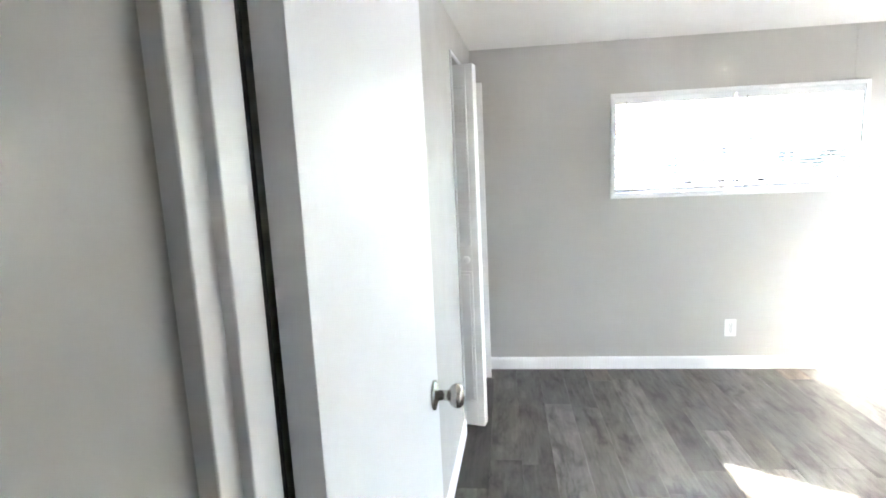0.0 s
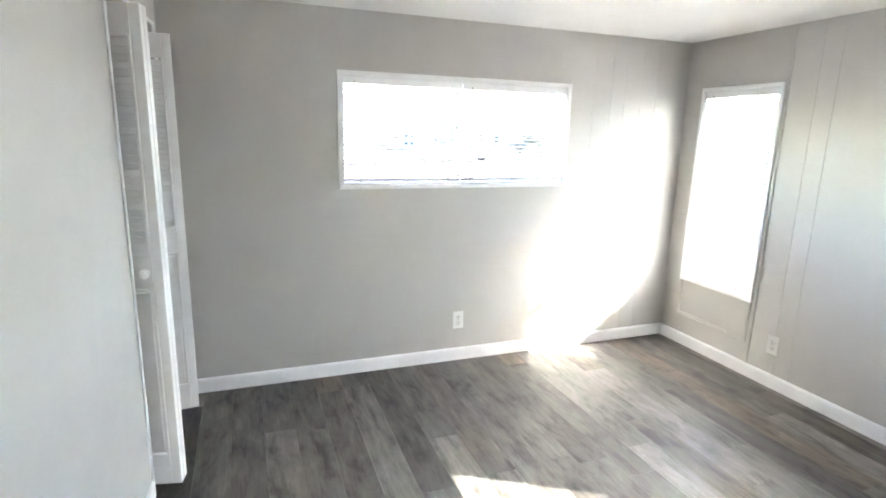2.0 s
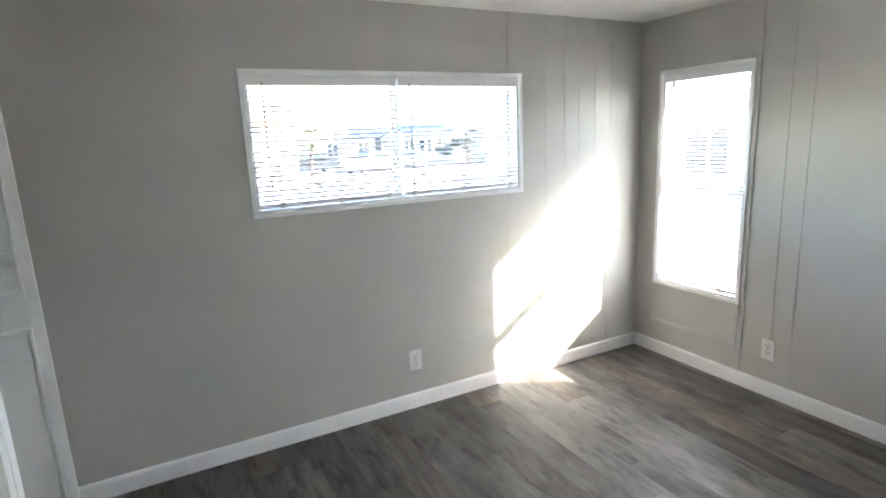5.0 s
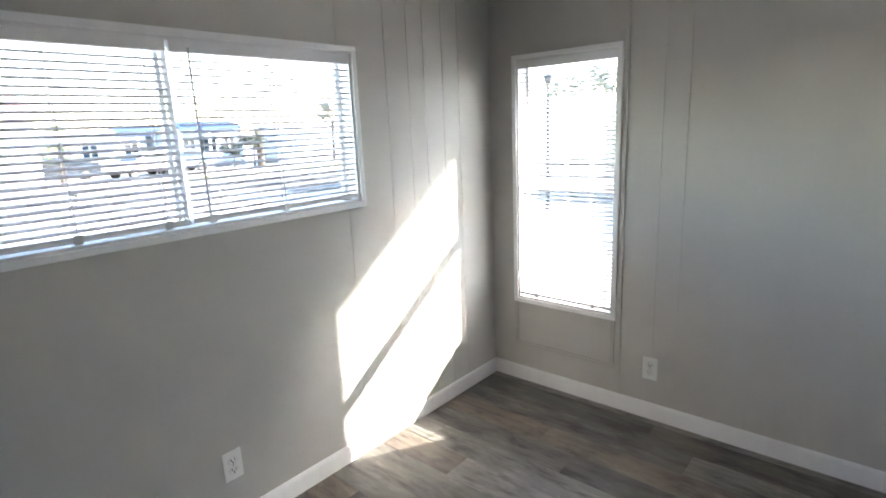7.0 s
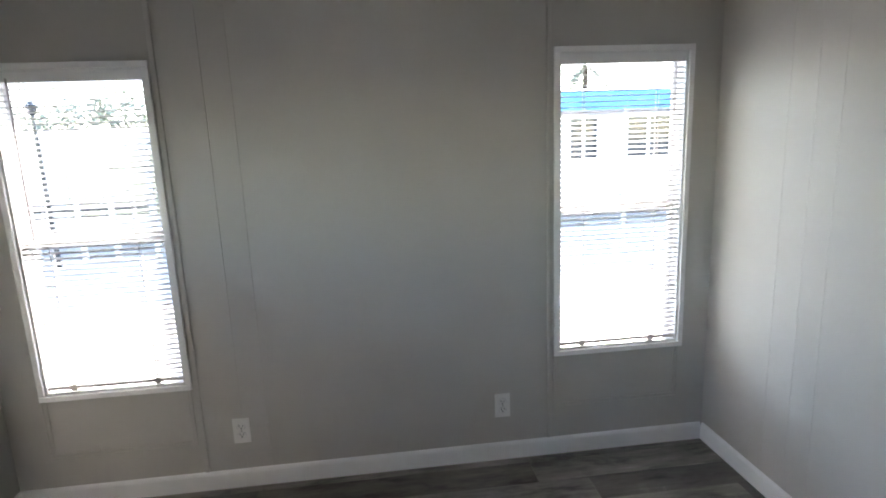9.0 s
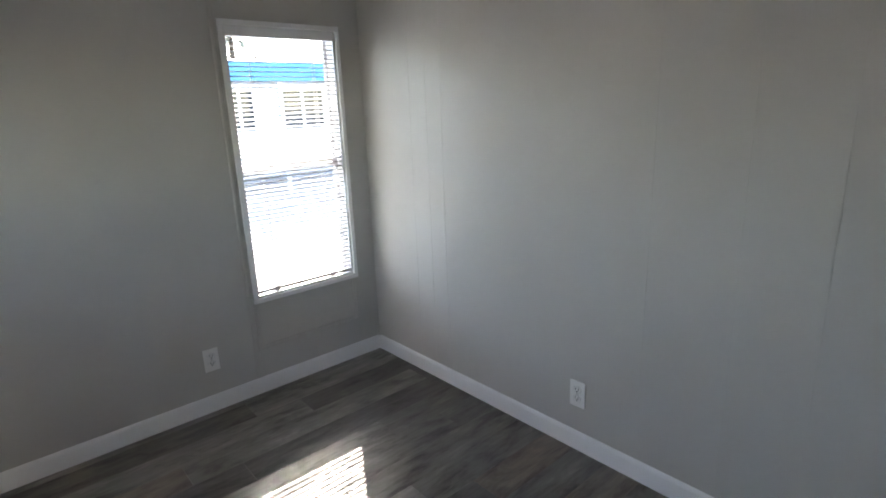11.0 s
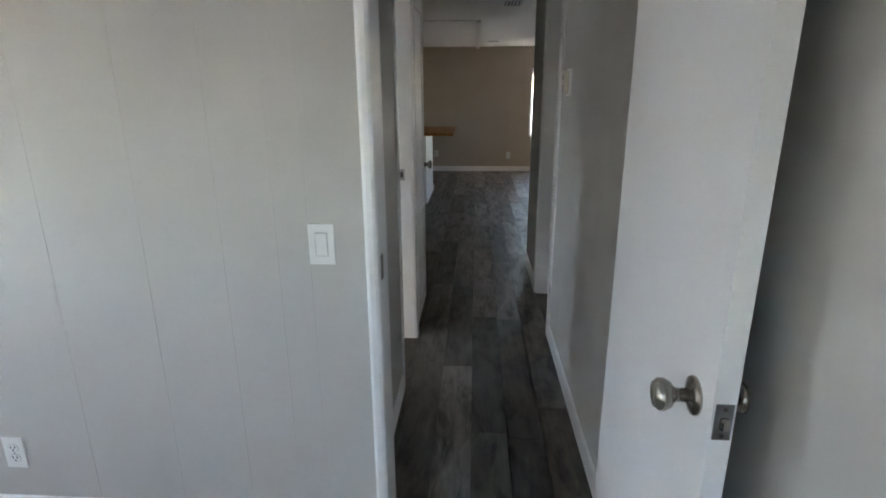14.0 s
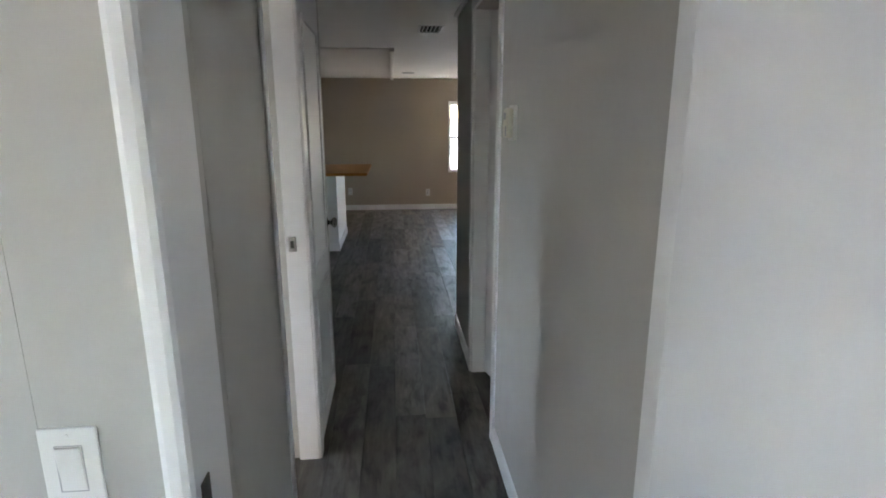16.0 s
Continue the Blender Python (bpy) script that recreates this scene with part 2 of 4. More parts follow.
panelled("wall_north", 4.23, CEILING, T, frame_of(-1.04, NORTH, 0, (1, 0, 0), (0, -1, 0)), [(1.681, 3.142, 1.175, 1.786)], [3.077, 3.338, 3.48, 3.588, 3.721, 3.845], label="warm grey panelled wall with a wide sliding window", G=0.0025)
panelled("wall_east", NORTH - SOUTH, CEILING, T, frame_of(EAST, NORTH, 0, (0, -1, 0), (-1, 0, 0)), [(0.172, 0.728, 0.503, 1.795), (2.366, 2.937, 0.513, 1.815)], [0.941, 1.048], label="warm grey panelled wall with two tall windows", G=0.0036)
panelled("wall_south", EAST + T - 0.403, CEILING, T, frame_of(0.403, SOUTH, 0, (1, 0, 0), (0, 1, 0)), [], [0.197, 0.29, 0.452, 0.687, 0.98, 2.034, 2.142, 2.267], label="warm grey panelled wall with a light switch", G=0.0011)
panelled("wall_south_header", 0.725, 0.11, T, frame_of(WEST, SOUTH, 2.02, (1, 0, 0), (0, 1, 0)), label="grey wall above the bedroom doorway")
W_RUN = Vector((0.085, 2.298, 0))
panelled("wall_west", W_RUN.length, CEILING, T, frame_of(-0.390, SOUTH - T, 0, W_RUN, (W_RUN.y, -W_RUN.x, 0)), label="smooth warm grey wall behind the open door")
CLOSET = frame_of(-0.305, 2.90, 0, (0.045, 0.90, 0), (0.90, -0.045, 0))
panelled("wall_closet", 0.9011, CEILING, 0.09, CLOSET, [(0.0, 0.79, 0.0, 1.945)], label="grey wall round the closet opening")
slab("closet_lining", (-1.02, -0.98, 2.6, 3.95, 0, CEILING), M_WALL)["kind"] = "structure"
slab("closet_side", (-0.98, WEST - 0.1, 2.62, 2.66, 0, CEILING), M_WALL)["kind"] = "structure"

# hall and the rooms past it
panelled("wall_hall_west", SOUTH - T + 2.29, CEILING, T, frame_of(WEST, LIV_N, 0, (0, 1, 0), (1, 0, 0)), [(0.77, 1.46, 0.0, 2.0)], label="grey hall wall with a white-framed doorway")
panelled("wall_hall_east", SOUTH - T - KITCHEN_N, CEILING, T, frame_of(HALL_E, SOUTH - T, 0, (0, -1, 0), (-1, 0, 0)), [(0.80, 1.352, 0.0, 2.0)], [0.25], label="glossy grey hall wall with a doorway")
panelled("wall_living_north_west", WEST - LIV_W - T, CEILING, T, frame_of(LIV_W, LIV_N, 0, (1, 0, 0), (0, -1, 0)), label="plain grey wall")
panelled("wall_kitchen_north", LIV_E - HALL_E - T, CEILING, T, frame_of(HALL_E + T, KITCHEN_N, 0, (1, 0, 0), (0, -1, 0)), label="plain grey wall")
panelled("wall_far", LIV_E - LIV_W, CEILING, T, frame_of(LIV_W, FAR, 0, (1, 0, 0), (0, 1, 0)), [(0.55, 1.075, 0.645, 1.755)], mat=M_TANWALL, label="tan-grey far wall of the living room with a narrow window")
panelled("wall_living_west", LIV_N - FAR, CEILING, T, frame_of(LIV_W, FAR, 0, (0, 1, 0), (1, 0, 0)), [(3.1, 3.6, 1.0, 1.6)], mat=M_TANWALL, label="plain tan wall with an added unseen window")
panelled("wall_kitchen_east", KITCHEN_N - FAR, CEILING, T, frame_of(LIV_E, FAR, 0, (0, 1, 0), (-1, 0, 0)), label="plain tan kitchen wall", mat=M_TANWALL)
for nm, d in (("bath_wall_south", (HALL_E + T, EAST, -0.86, -0.76, 0, CEILING)), ("bath_wall_north", (HALL_E + T, EAST, 0.45, 0.55, 0, CEILING)),
              ("side_room_wall_south", (-1.9, WEST - T, -1.85, -1.75, 0, CEILING)), ("side_room_wall_north", (-1.9, WEST - T, 0.2, 0.3, 0, CEILING))):
    tagged(slab(nm, d, M_WALL), "plain grey wall", "", "", "structure")

# out of view; its opening is added to let daylight through to the hall
panelled("bath_wall_east", 1.21, CEILING, T, frame_of(EAST, 0.45, 0, (0, -1, 0), (-1, 0, 0)), [(0.38, 1.13, 1.0, 1.8)], label="plain grey bathroom wall round an added unseen window")
panelled("side_room_wall_west", 1.95, CEILING, T, frame_of(-1.9, -1.75, 0, (0, 1, 0), (1, 0, 0)), label="plain grey wall")
tagged(slab("ceiling", (-2.1, EAST + T, FAR - T, NORTH + T, CEILING, CEILING + 0.08), M_CEIL), "white painted ceiling", "", "", "structure")
tagged(slab("roof", (-2.3, 4.016, FAR - 0.5, NORTH + 0.55, 2.22, 2.30), M_VINYL), "white metal roof edge with wide eaves", "", "", "structure")
floor = tagged(slab("floor", (-2.1, EAST + T, FAR - T, NORTH + T, -0.08, -0.004), M_DARK), "grey-brown wood-look vinyl plank floor", "", "", "structure")

# ---- baseboards and trim ----
BH, BD = 0.085, 0.011
for a, b, face in (((-0.24, NORTH), (EAST, NORTH), (0, -1)), ((EAST, NORTH - BD), (EAST, SOUTH + BD), (-1, 0)), ((EAST - BD, SOUTH), (0.433, SOUTH), (0, 1)),
                   ((-0.3842, SOUTH + 0.03), (-0.3058, 2.878), (2.298, -0.085)), ((WEST, 0.58), (WEST, -0.775), (1, 0)), ((WEST, -1.575), (WEST, LIV_N), (1, 0)),
                   ((HALL_E, 0.58), (HALL_E, -0.16), (-1, 0)), ((LIV_W, FAR), (LIV_E, FAR), (0, 1)), ((0.6, -0.76), (1.7, -0.76), (0, 1))):
    strip("baseboard", a, b, BH, BD, face, label="white painted baseboard")


def casing(name, m, w, h, width, proud, sides="lrt", label="white door casing"):
    """Door casing round an opening w x h whose foot is at m (u along, v up, w out)."""
    bm = bmesh.new()
    if "l" in sides:
        box(bm, -width, 0, 0, h, 0, proud, 0.006, m)
    if "r" in sides:
        box(bm, w, w + width, 0, h, 0, proud, 0.006, m)
    if "t" in sides:
        box(bm, -width, w + width, h, h + width, 0, proud, 0.003, m)
    return structure(part(name, bm, M_TRIM), label)


# bedroom doorway: jambs line the opening, casings on both faces
DOOR_W0, DOOR_W1 = -0.294, 0.403
casing("door_trim", frame_of(DOOR_W0, SOUTH, 0, (1, 0, 0), (0, 1, 0)), DOOR_W1 - DOOR_W0, 2.02, 0.038, 0.014, "t")
casing("door_trim", frame_of(DOOR_W1, SOUTH - T, 0, (-1, 0, 0), (0, -1, 0)), DOOR_W1 - DOOR_W0, 2.02, 0.038, 0.014, "lt")
bm = bmesh.new()
box(bm, WEST - 0.06, DOOR_W0, SOUTH - T - 0.014, SOUTH - 0.014, 0, 2.02, 0.002)
box(bm, WEST + 0.003, DOOR_W0 + 0.011, SOUTH - T + 0.02, SOUTH - 0.045, 0, 2.02, 0.002)
structure(part("door_jamb", bm, M_TRIM), "white hinge-side door jamb")
# near-black strip stands in for the shade deep in the hinge gap
structure(slab("weatherstrip", (-0.395, -0.297, SOUTH - 0.0135, SOUTH + 0.001, 0, 2.0), M_DARK), "black strip standing in for the shade in the hinge-side gap")
bm = bmesh.new()
box(bm, DOOR_W1 - 0.008, DOOR_W1 + 0.031, SOUTH - T - 0.002, SOUTH + 0.046, 0, 2.02, 0.012)
structure(part("door_jamb", bm, M_TRIM), "thick round-nosed white latch-side door jamb")
bm = bmesh.new()
box(bm, DOOR_W1 - 0.0105, DOOR_W1 - 0.0075, SOUTH - 0.012, SOUTH + 0.018, 0.890, 0.962, 0.001)
tagged(part("strike_plate", bm, M_BRONZE), "small dull strike plate on the door jamb", "strike plate")
# closet opening edge
casing("closet_trim", CLOSET, 0.79, 1.945, 0.018, 0.010, "lrt", "thin white closet trim")
# hall doorways
casing("hall_door_trim", frame_of(WEST, -1.52, 0, (0, 1, 0), (1, 0, 0)), 0.69, 2.0, 0.055, 0.014)
bm = bmesh.new()
box(bm, WEST - T, WEST + 0.002, -1.52, -1.503, 0, 2.0, 0.002)
box(bm, WEST - T, WEST + 0.002, -0.847, -0.83, 0, 2.0, 0.002)
structure(part("door_jamb", bm, M_TRIM), "white hall door jamb")
casing("hall_door_trim", frame_of(HALL_E, -0.20, 0, (0, -1, 0), (-1, 0, 0)), 0.55, 2.0, 0.03, 0.010, "lt")
bm = bmesh.new()
box(bm, HALL_E - 0.002, HALL_E + 0.083, -0.75, -0.733, 0, 2.0, 0.002)
box(bm, HALL_E - 0.014, HALL_E, -0.80, -0.735, 0, 2.05, 0.006)
structure(part("door_jamb", bm, M_TRIM), "white hall door jamb with rounded edge")
bm = bmesh.new()
box(bm, 0.515, 0.545, -0.7335, -0.7285, 0.94, 1.0, 0.002)
sp = tagged(part("strike_plate", bm, M_STEEL), "steel strike plate with a dark latch hole", "strike plate")
slab("latch_hole", (0.523, 0.537, -0.729, -0.7275, 0.955, 0.985), M_SLOT, sp)
bm = bmesh.new()
rod(bm, (WEST + 0.012, -1.58, 2.11), (WEST + 0.012, LIV_N, 2.11), 0.014, seg=8)
structure(part("crown_trim", bm, M_TRIM), "narrow white trim under the hall ceiling")
# upright battens and the moulding frames under the windows, painted with the wall
for y in (3.030, 1.480):
    bm = bmesh.new()
    box(bm, EAST - 0.008, EAST + 0.001, y - 0.010, y + 0.010, BH, CEILING, 0.0045)
    structure(part("batten", bm, M_WALL), "grey-painted upright wall batten")
for y0, y1, z0, z1 in ((3.055, 3.655, 0.215, 0.478), (0.852, 1.460, 0.232, 0.486)):
    bm = bmesh.new()
    # a stepped moulding: a proud outer bead, a hollow, a lower inner bead
    for a, w, d in ((0.0, 0.009, 0.007), (0.009, 0.005, 0.003), (0.014, 0.010, 0.0055)):
        box(bm, EAST - d, EAST + 0.001, y0 + a, y1 - a, z0 + a, z0 + a + w, 0.001)
        box(bm, EAST - d, EAST + 0.001, y0 + a, y0 + a + w, z0 + a + w, z1, 0.001)
        box(bm, EAST - d, EAST + 0.001, y1 - a - w, y1 - a, z0 + a + w, z1, 0.001)
    structure(part("wall_moulding", bm, M_WALL), "grey-painted moulding frame below the window")


# ---- windows ----
def window(name, m, w, h, rails, label):
    """A window in a wall: origin at the lower corner of the opening on the wall's face; u along, v up, w into the room."""
    win = tagged(new(name), label, "", "", "structure")
    c = 0.024
    bm = bmesh.new()
    for d in ((-c, w + c, -c, 0.0), (-c, w + c, h, h + c), (-c, 0.0, 0.0, h), (w, w + c, 0.0, h)):
        box(bm, *d, -0.001, 0.013, 0.003, m)
    part("casing", bm, M_TRIM, win, "white painted casing")
    bm = bmesh.new()
    e = 0.009
    for d in ((0, w, 0, e), (0, w, h - e, h), (0, e, e, h - e), (w - e, w, e, h - e)):
        box(bm, *d, -T, 0.0, 0.0, m)
    part("window_frame", bm, M_VINYL, win, "white vinyl frame")
    panes = []
    s = 0.016
    rail = 0.044 if rails == "hung" else s
    if rails == "slide":
        mid = w / 2
        parts = [(e, mid + s, e, h - e, -0.062), (mid - s, w - e, e, h - e, -0.082)]
    else:
        mid = h * 0.495
        parts = [(e, w - e, e, mid + rail / 2, -0.062), (e, w - e, mid - rail / 2, h - e, -0.082)]
    for a, b, c0, d0, q in parts:
        bm = bmesh.new()
        lo, hi = (s, rail) if q == -0.062 else (rail, s)
        for r in ((a, b, c0, c0 + lo), (a, b, d0 - hi, d0), (a, a + s, c0 + lo, d0 - hi), (b - s, b, c0 + lo, d0 - hi)):
            box(bm, *r, q - 0.009, q + 0.009, 0.002, m)
        sash = part("sash", bm, M_VINYL, win)
        bm = bmesh.new()
        box(bm, a + s, b - s, c0 + lo, d0 - hi, q - 0.002, q + 0.002, 0, m)
        pane = part("pane", bm, M_GLASS, sash)
        pane.visible_shadow = False
    return win


def slat_mesh(length, width=0.025):
    bm = bmesh.new()
    n, t = 4, 0.0009
    prof = []
    for i in range(n + 1):
        s = i / n - 0.5
        prof.append((s * width, 0.0036 * (1 - 4 * s * s)))
    ring = [(a, b + t / 2) for a, b in prof] + [(a, b - t / 2) for a, b in prof[::-1]]
    ends = [[bm.verts.new((u, b, a)) for a, b in ring] for u in (0.0, length)]
    k = len(ring)
    for i in range(k):
        bm.faces.new((ends[0][i], ends[0][(i + 1) % k], ends[1][(i + 1) % k], ends[1][i]))
    bm.faces.new(ends[0])
    bm.faces.new(ends[1][::-1])
    return finish("slat", bm, M_SLAT)


def blind(m, w, h, tilt, wand, label, cords=(0.18, 0.82), drop=0.0):
    """Mini blind: headrail at the top, slats on ladder cords, bottom rail. Origin as for the window, in the opening; tilt raises the outer edge."""
    ob = thing("window_blind", label, "blind", "mini blinds", m)
    bm = bmesh.new()
    box(bm, 0.003, w - 0.003, h - 0.045, h - 0.003, -0.034, -0.003, 0.003)
    part("headrail", bm, M_HEAD, ob, "greyish enamelled headrail")
    bm = bmesh.new()
    box(bm, 0.005, w - 0.005, 0.018, 0.036, -0.031, -0.005, 0.004)
    part("bottom_rail", bm, M_HEAD, ob)
    me = slat_mesh(w - 0.012)
    n = int((h - 0.047 - 0.05) / 0.0216)
    step = (h - 0.047 - 0.05) / n
    for i in range(n):
        s = new("slat", me)
        s.parent = ob
        s.matrix_local = pose(0.006 + random.uniform(-0.0015, 0.0015), 0.050 + i * step, -0.018, tilt + random.uniform(-1.2, 1.2), 0, random.uniform(-0.1, 0.1))
    for c in cords:
        bm = bmesh.new()
        for q in (-0.0055, -0.0305):
            rod(bm, (w * c, 0.02, q), (w * c, h - 0.03, q), 0.0017, seg=5)
        part("ladder_cord", bm, M_SLAT, ob)
        bm = bmesh.new()
        box(bm, w * c - 0.012, w * c + 0.012, 0.012, 0.040, -0.034, -0.002, 0.002)
        part("rail_clip", bm, M_PLATE, ob)
    if wand:
        bm = bmesh.new()
        u, length, lean = wand
        rod(bm, (u, h - 0.03, 0.002), (u + lean, h - 0.03 - length, 0.004), 0.0036, seg=6)
        part("tilt_wand", bm, M_CORD, ob, "thin grey tilt wand")
    return ob


def opening(x, y, z, u, face):
    u, w = Vector(u), Vector(face)
    v = Vector((0, 0, 1))
    if u.cross(v).dot(w) < 0:
        raise ValueError("left-handed opening")
    return Matrix.Translation((x, y, z)) @ Matrix((u, v, w)).transposed().to_4x4()


O_N = opening(0.641, NORTH, 1.175, (1, 0, 0), (0, -1, 0))
O_E1 = opening(EAST, 3.628, 0.503, (0, -1, 0), (-1, 0, 0))
O_E2 = opening(EAST, 1.434, 0.513, (0, -1, 0), (-1, 0, 0))
window("window_1", O_N, 1.461, 0.611, "slide", "wide white sliding window with two mini blinds")
window("window_2", O_E1, 0.556, 1.292, "hung", "tall white single-hung window by the room corner")
window("window_3", O_E2, 0.571, 1.302, "hung", "tall white single-hung window with a blind")
window("window_4", opening(LIV_W + 0.55, FAR, 0.645, (-1, 0, 0), (0, 1, 0)) @ pose(-0.525, 0, 0), 0.525, 1.11, "hung", "narrow bright window in the far living-room wall")
# unseen window, added so that daylight fills the living room from the west
window("unseen_window_5", opening(LIV_W, FAR + 3.1, 1.0, (0, 1, 0), (1, 0, 0)), 0.5, 0.6, "slide", "small unseen living-room window added for daylight")
# unseen window, added to brighten the hall by way of the bathroom doorway
window("unseen_window_6", opening(EAST, 0.07, 1.0, (0, -1, 0), (-1, 0, 0)), 0.75, 0.8, "hung", "small unseen bathroom window added to light the hall")
far_window = bpy.data.objects["window_4"]
O_F = opening(LIV_W + 0.55, FAR, 0.645, (-1, 0, 0), (0, 1, 0)) @ pose(-0.525, 0, 0)
for v in (0.25, 0.76):
    bm = bmesh.new()
    box(bm, 0.02, 0.505, 1.11 * v - 0.009, 1.11 * v + 0.009, -0.085, -0.06, 0, O_F)
    part("muntin", bm, M_VINYL, far_window)
bm = bmesh.new()
box(bm, 0.25, 0.268, 0.02, 1.09, -0.084, -0.061, 0, O_F)
part("muntin", bm, M_VINYL, far_window)
far_blind = thing("window_blind", "white mini blind raised to the top of its window", "blind", "mini blinds", O_F)
bm = bmesh.new()
box(bm, 0.004, 0.521, 1.065, 1.107, -0.045, -0.004, 0.003)
part("headrail", bm, M_HEAD, far_blind)
for k in range(9):
    bm = bmesh.new()
    box(bm, 0.008, 0.517, 0.993 + k * 0.008, 0.9985 + k * 0.008, -0.04, -0.012, 0.002)
    part("slat", bm, M_SLAT, far_blind)
bm = bmesh.new()
rod(bm, (0.40, 1.06, -0.004), (0.41, 0.44, -0.002), 0.004, seg=6)
part("tilt_wand", bm, M_CORD, far_blind)
blind(O_N, 0.728, 0.611, 21, (0.075, 0.50, 0.0), "white mini blind with open slats, tilt wand hanging", (0.16, 0.55, 0.9))
blind(O_N @ pose(0.733, 0, 0), 0.728, 0.611, 17, (0.06, 0.54, 0.0), "white mini blind with open slats beside its twin", (0.1, 0.5, 0.92))
blind(O_E1, 0.556, 1.292, 13, (0.07, 0.62, 0.0), "white mini blind, slats tilted to the sun", (0.2, 0.8))
blind(O_E2, 0.571, 1.302, 11, None, "white mini blind, slats tilted half open", (0.2, 0.78))


# ---- doors ----
def knob(parent, m, reach=0.055, rose_r=0.032, ball=0.027, mat=None, name="knob"):
    """A round door knob on its rose; local z points out of the door."""
    mat = mat or M_NICKEL
    bm = bmesh.new()
    lathe(bm, [(rose_r * 0.98, 0.0), (rose_r, 0.002), (rose_r * 0.97, 0.006), (rose_r * 0.55, 0.010), (0.0125, 0.013)], m)
    ob = part(name, bm, mat, parent, "brushed nickel knob", True)
    bm = bmesh.new()
    r = reach
    lathe(bm, [(0.012, 0.010), (0.0115, r * 0.45), (0.014, r * 0.52), (ball * 0.8, r * 0.60), (ball, r * 0.76), (ball * 0.97, r * 0.88), (ball * 0.75, r * 0.98), (ball * 0.4, r * 1.02)], m)
    part("grip", bm, mat, ob, "", True)
    return ob


X_OUT = pose(0, 0, 0, 0, 90, 0)
door = tagged(new("door_1"), "white flush bedroom door standing open against the wall", "door")
DOOR_AT = pose(-0.2725, 0.712, 0, 0, 0, -1.9)
bm = bmesh.new()
box(bm, -0.0175, 0.0175, 0, 0.70, 0.012, 2.005, 0.0012, DOOR_AT)
part("leaf", bm, M_DOOR, door)
knob(door, DOOR_AT @ Matrix.Translation((0.0175, 0.631, 0.918)) @ X_OUT, 0.068, 0.033, 0.0275)
knob(door, DOOR_AT @ Matrix.Translation((-0.0175, 0.631, 0.918)) @ pose(0, 0, 0, 0, -90, 0), 0.046, 0.031, 0.027)
bm = bmesh.new()
box(bm, -0.0135, 0.0135, 0.6995, 0.702, 0.884, 0.946, 0.0008, DOOR_AT)
lp = part("latch_plate", bm, M_ZINC, door, "dull steel latch plate")
for z in (0.892, 0.938):
    bm = bmesh.new()
    rod(bm, DOOR_AT @ Vector((0, 0.701, z)), DOOR_AT @ Vector((0, 0.7032, z)), 0.0035, seg=8)
    part("screw", bm, M_BRONZE, lp)
bm = bmesh.new()
box(bm, -0.007, 0.007, 0.701, 0.712, 0.905, 0.925, 0.004, DOOR_AT)
part("latch_bolt", bm, M_NICKEL, lp)
for z in (0.25, 1.75):
    bm = bmesh.new()
    rod(bm, DOOR_AT @ Vector((-0.019, -0.003, z - 0.045)), DOOR_AT @ Vector((-0.019, -0.003, z + 0.045)), 0.006)
    part("hinge", bm, M_STEEL, door, "steel hinge")


def louvre_leaf(a, b, height, knobbed, label):
    """Half-louvred bifold leaf standing from floor point a to b; its face looks to the right of a->b."""
    a, b = Vector((*a, 0.03)), Vector((*b, 0.03))
    u = (b - a).normalized()
    w = (b - a).length
    n = Vector((u.y, -u.x, 0))
    m = Matrix.Translation(a) @ Matrix((u, Vector((0, 0, 1)), n)).transposed().to_4x4()
    leaf = tagged(new("bifold_door"), label, "closet door", "closet doors")
    t, s = 0.030, 0.036
    bm = bmesh.new()
    low, mid, gap, top = 0.13, 0.845, 0.13, height - 0.10
    for d in ((0, s, 0, height), (w - s, w, 0, height), (s, w - s, 0, low), (s, w - s, mid, mid + gap), (s, w - s, top, height)):
        box(bm, *d, -t, 0, 0.002, m)
    part("frame", bm, M_LOUVRE, leaf)
    bm = bmesh.new()
    box(bm, s, w - s, low, mid, -t + 0.006, -0.008, 0, m)
    box(bm, s + 0.018, w - s - 0.018, low + 0.018, mid - 0.018, -0.0085, -0.004, 0.003, m)
    part("panel", bm, M_LOUVRE, leaf)
    bm = bmesh.new()
    for d in ((s, s + 0.011, low, mid), (w - s - 0.011, w - s, low, mid), (s, s + 0.011, mid + gap, top), (w - s - 0.011, w - s, mid + gap, top), (s + 0.011, w - s - 0.011, low, low + 0.011), (s + 0.011, w - s - 0.011, mid - 0.011, mid), (s + 0.011, w - s - 0.011, top - 0.011, top)):
        box(bm, *d, -0.008, 0.005, 0.002, m)
    part("bead", bm, M_LOUVRE, leaf)
    z = mid + gap + 0.012
    bm0 = bmesh.new()
    box(bm0, s + 0.004, w - s - 0.004, -0.0025, 0.0025, -0.0155, 0.0155, 0.001)
    me = finish("louvre", bm0, M_LOUVRE)
    while z < top - 0.008:
        o = new("louvre", me)
        o.parent = leaf
        o.matrix_local = m @ Matrix.Translation((0, z, -0.005)) @ pose(0, 0, 0, 74)
        z += 0.025
    if knobbed:
        bm = bmesh.new()
        lathe(bm, [(0.012, 0), (0.010, 0.008), (0.011, 0.012), (0.017, 0.018), (0.018, 0.026), (0.012, 0.031)], m @ Matrix.Translation((w * knobbed, mid + gap / 2, 0)), 16)
        part("knob", bm, M_LOUVRE, leaf, "small white wooden knob", True)
    return leaf


louvre_leaf((-0.486, 2.975), (-0.200, 2.910), 1.868, 0.80, "white half-louvred bifold closet door folded open, with a wooden knob")
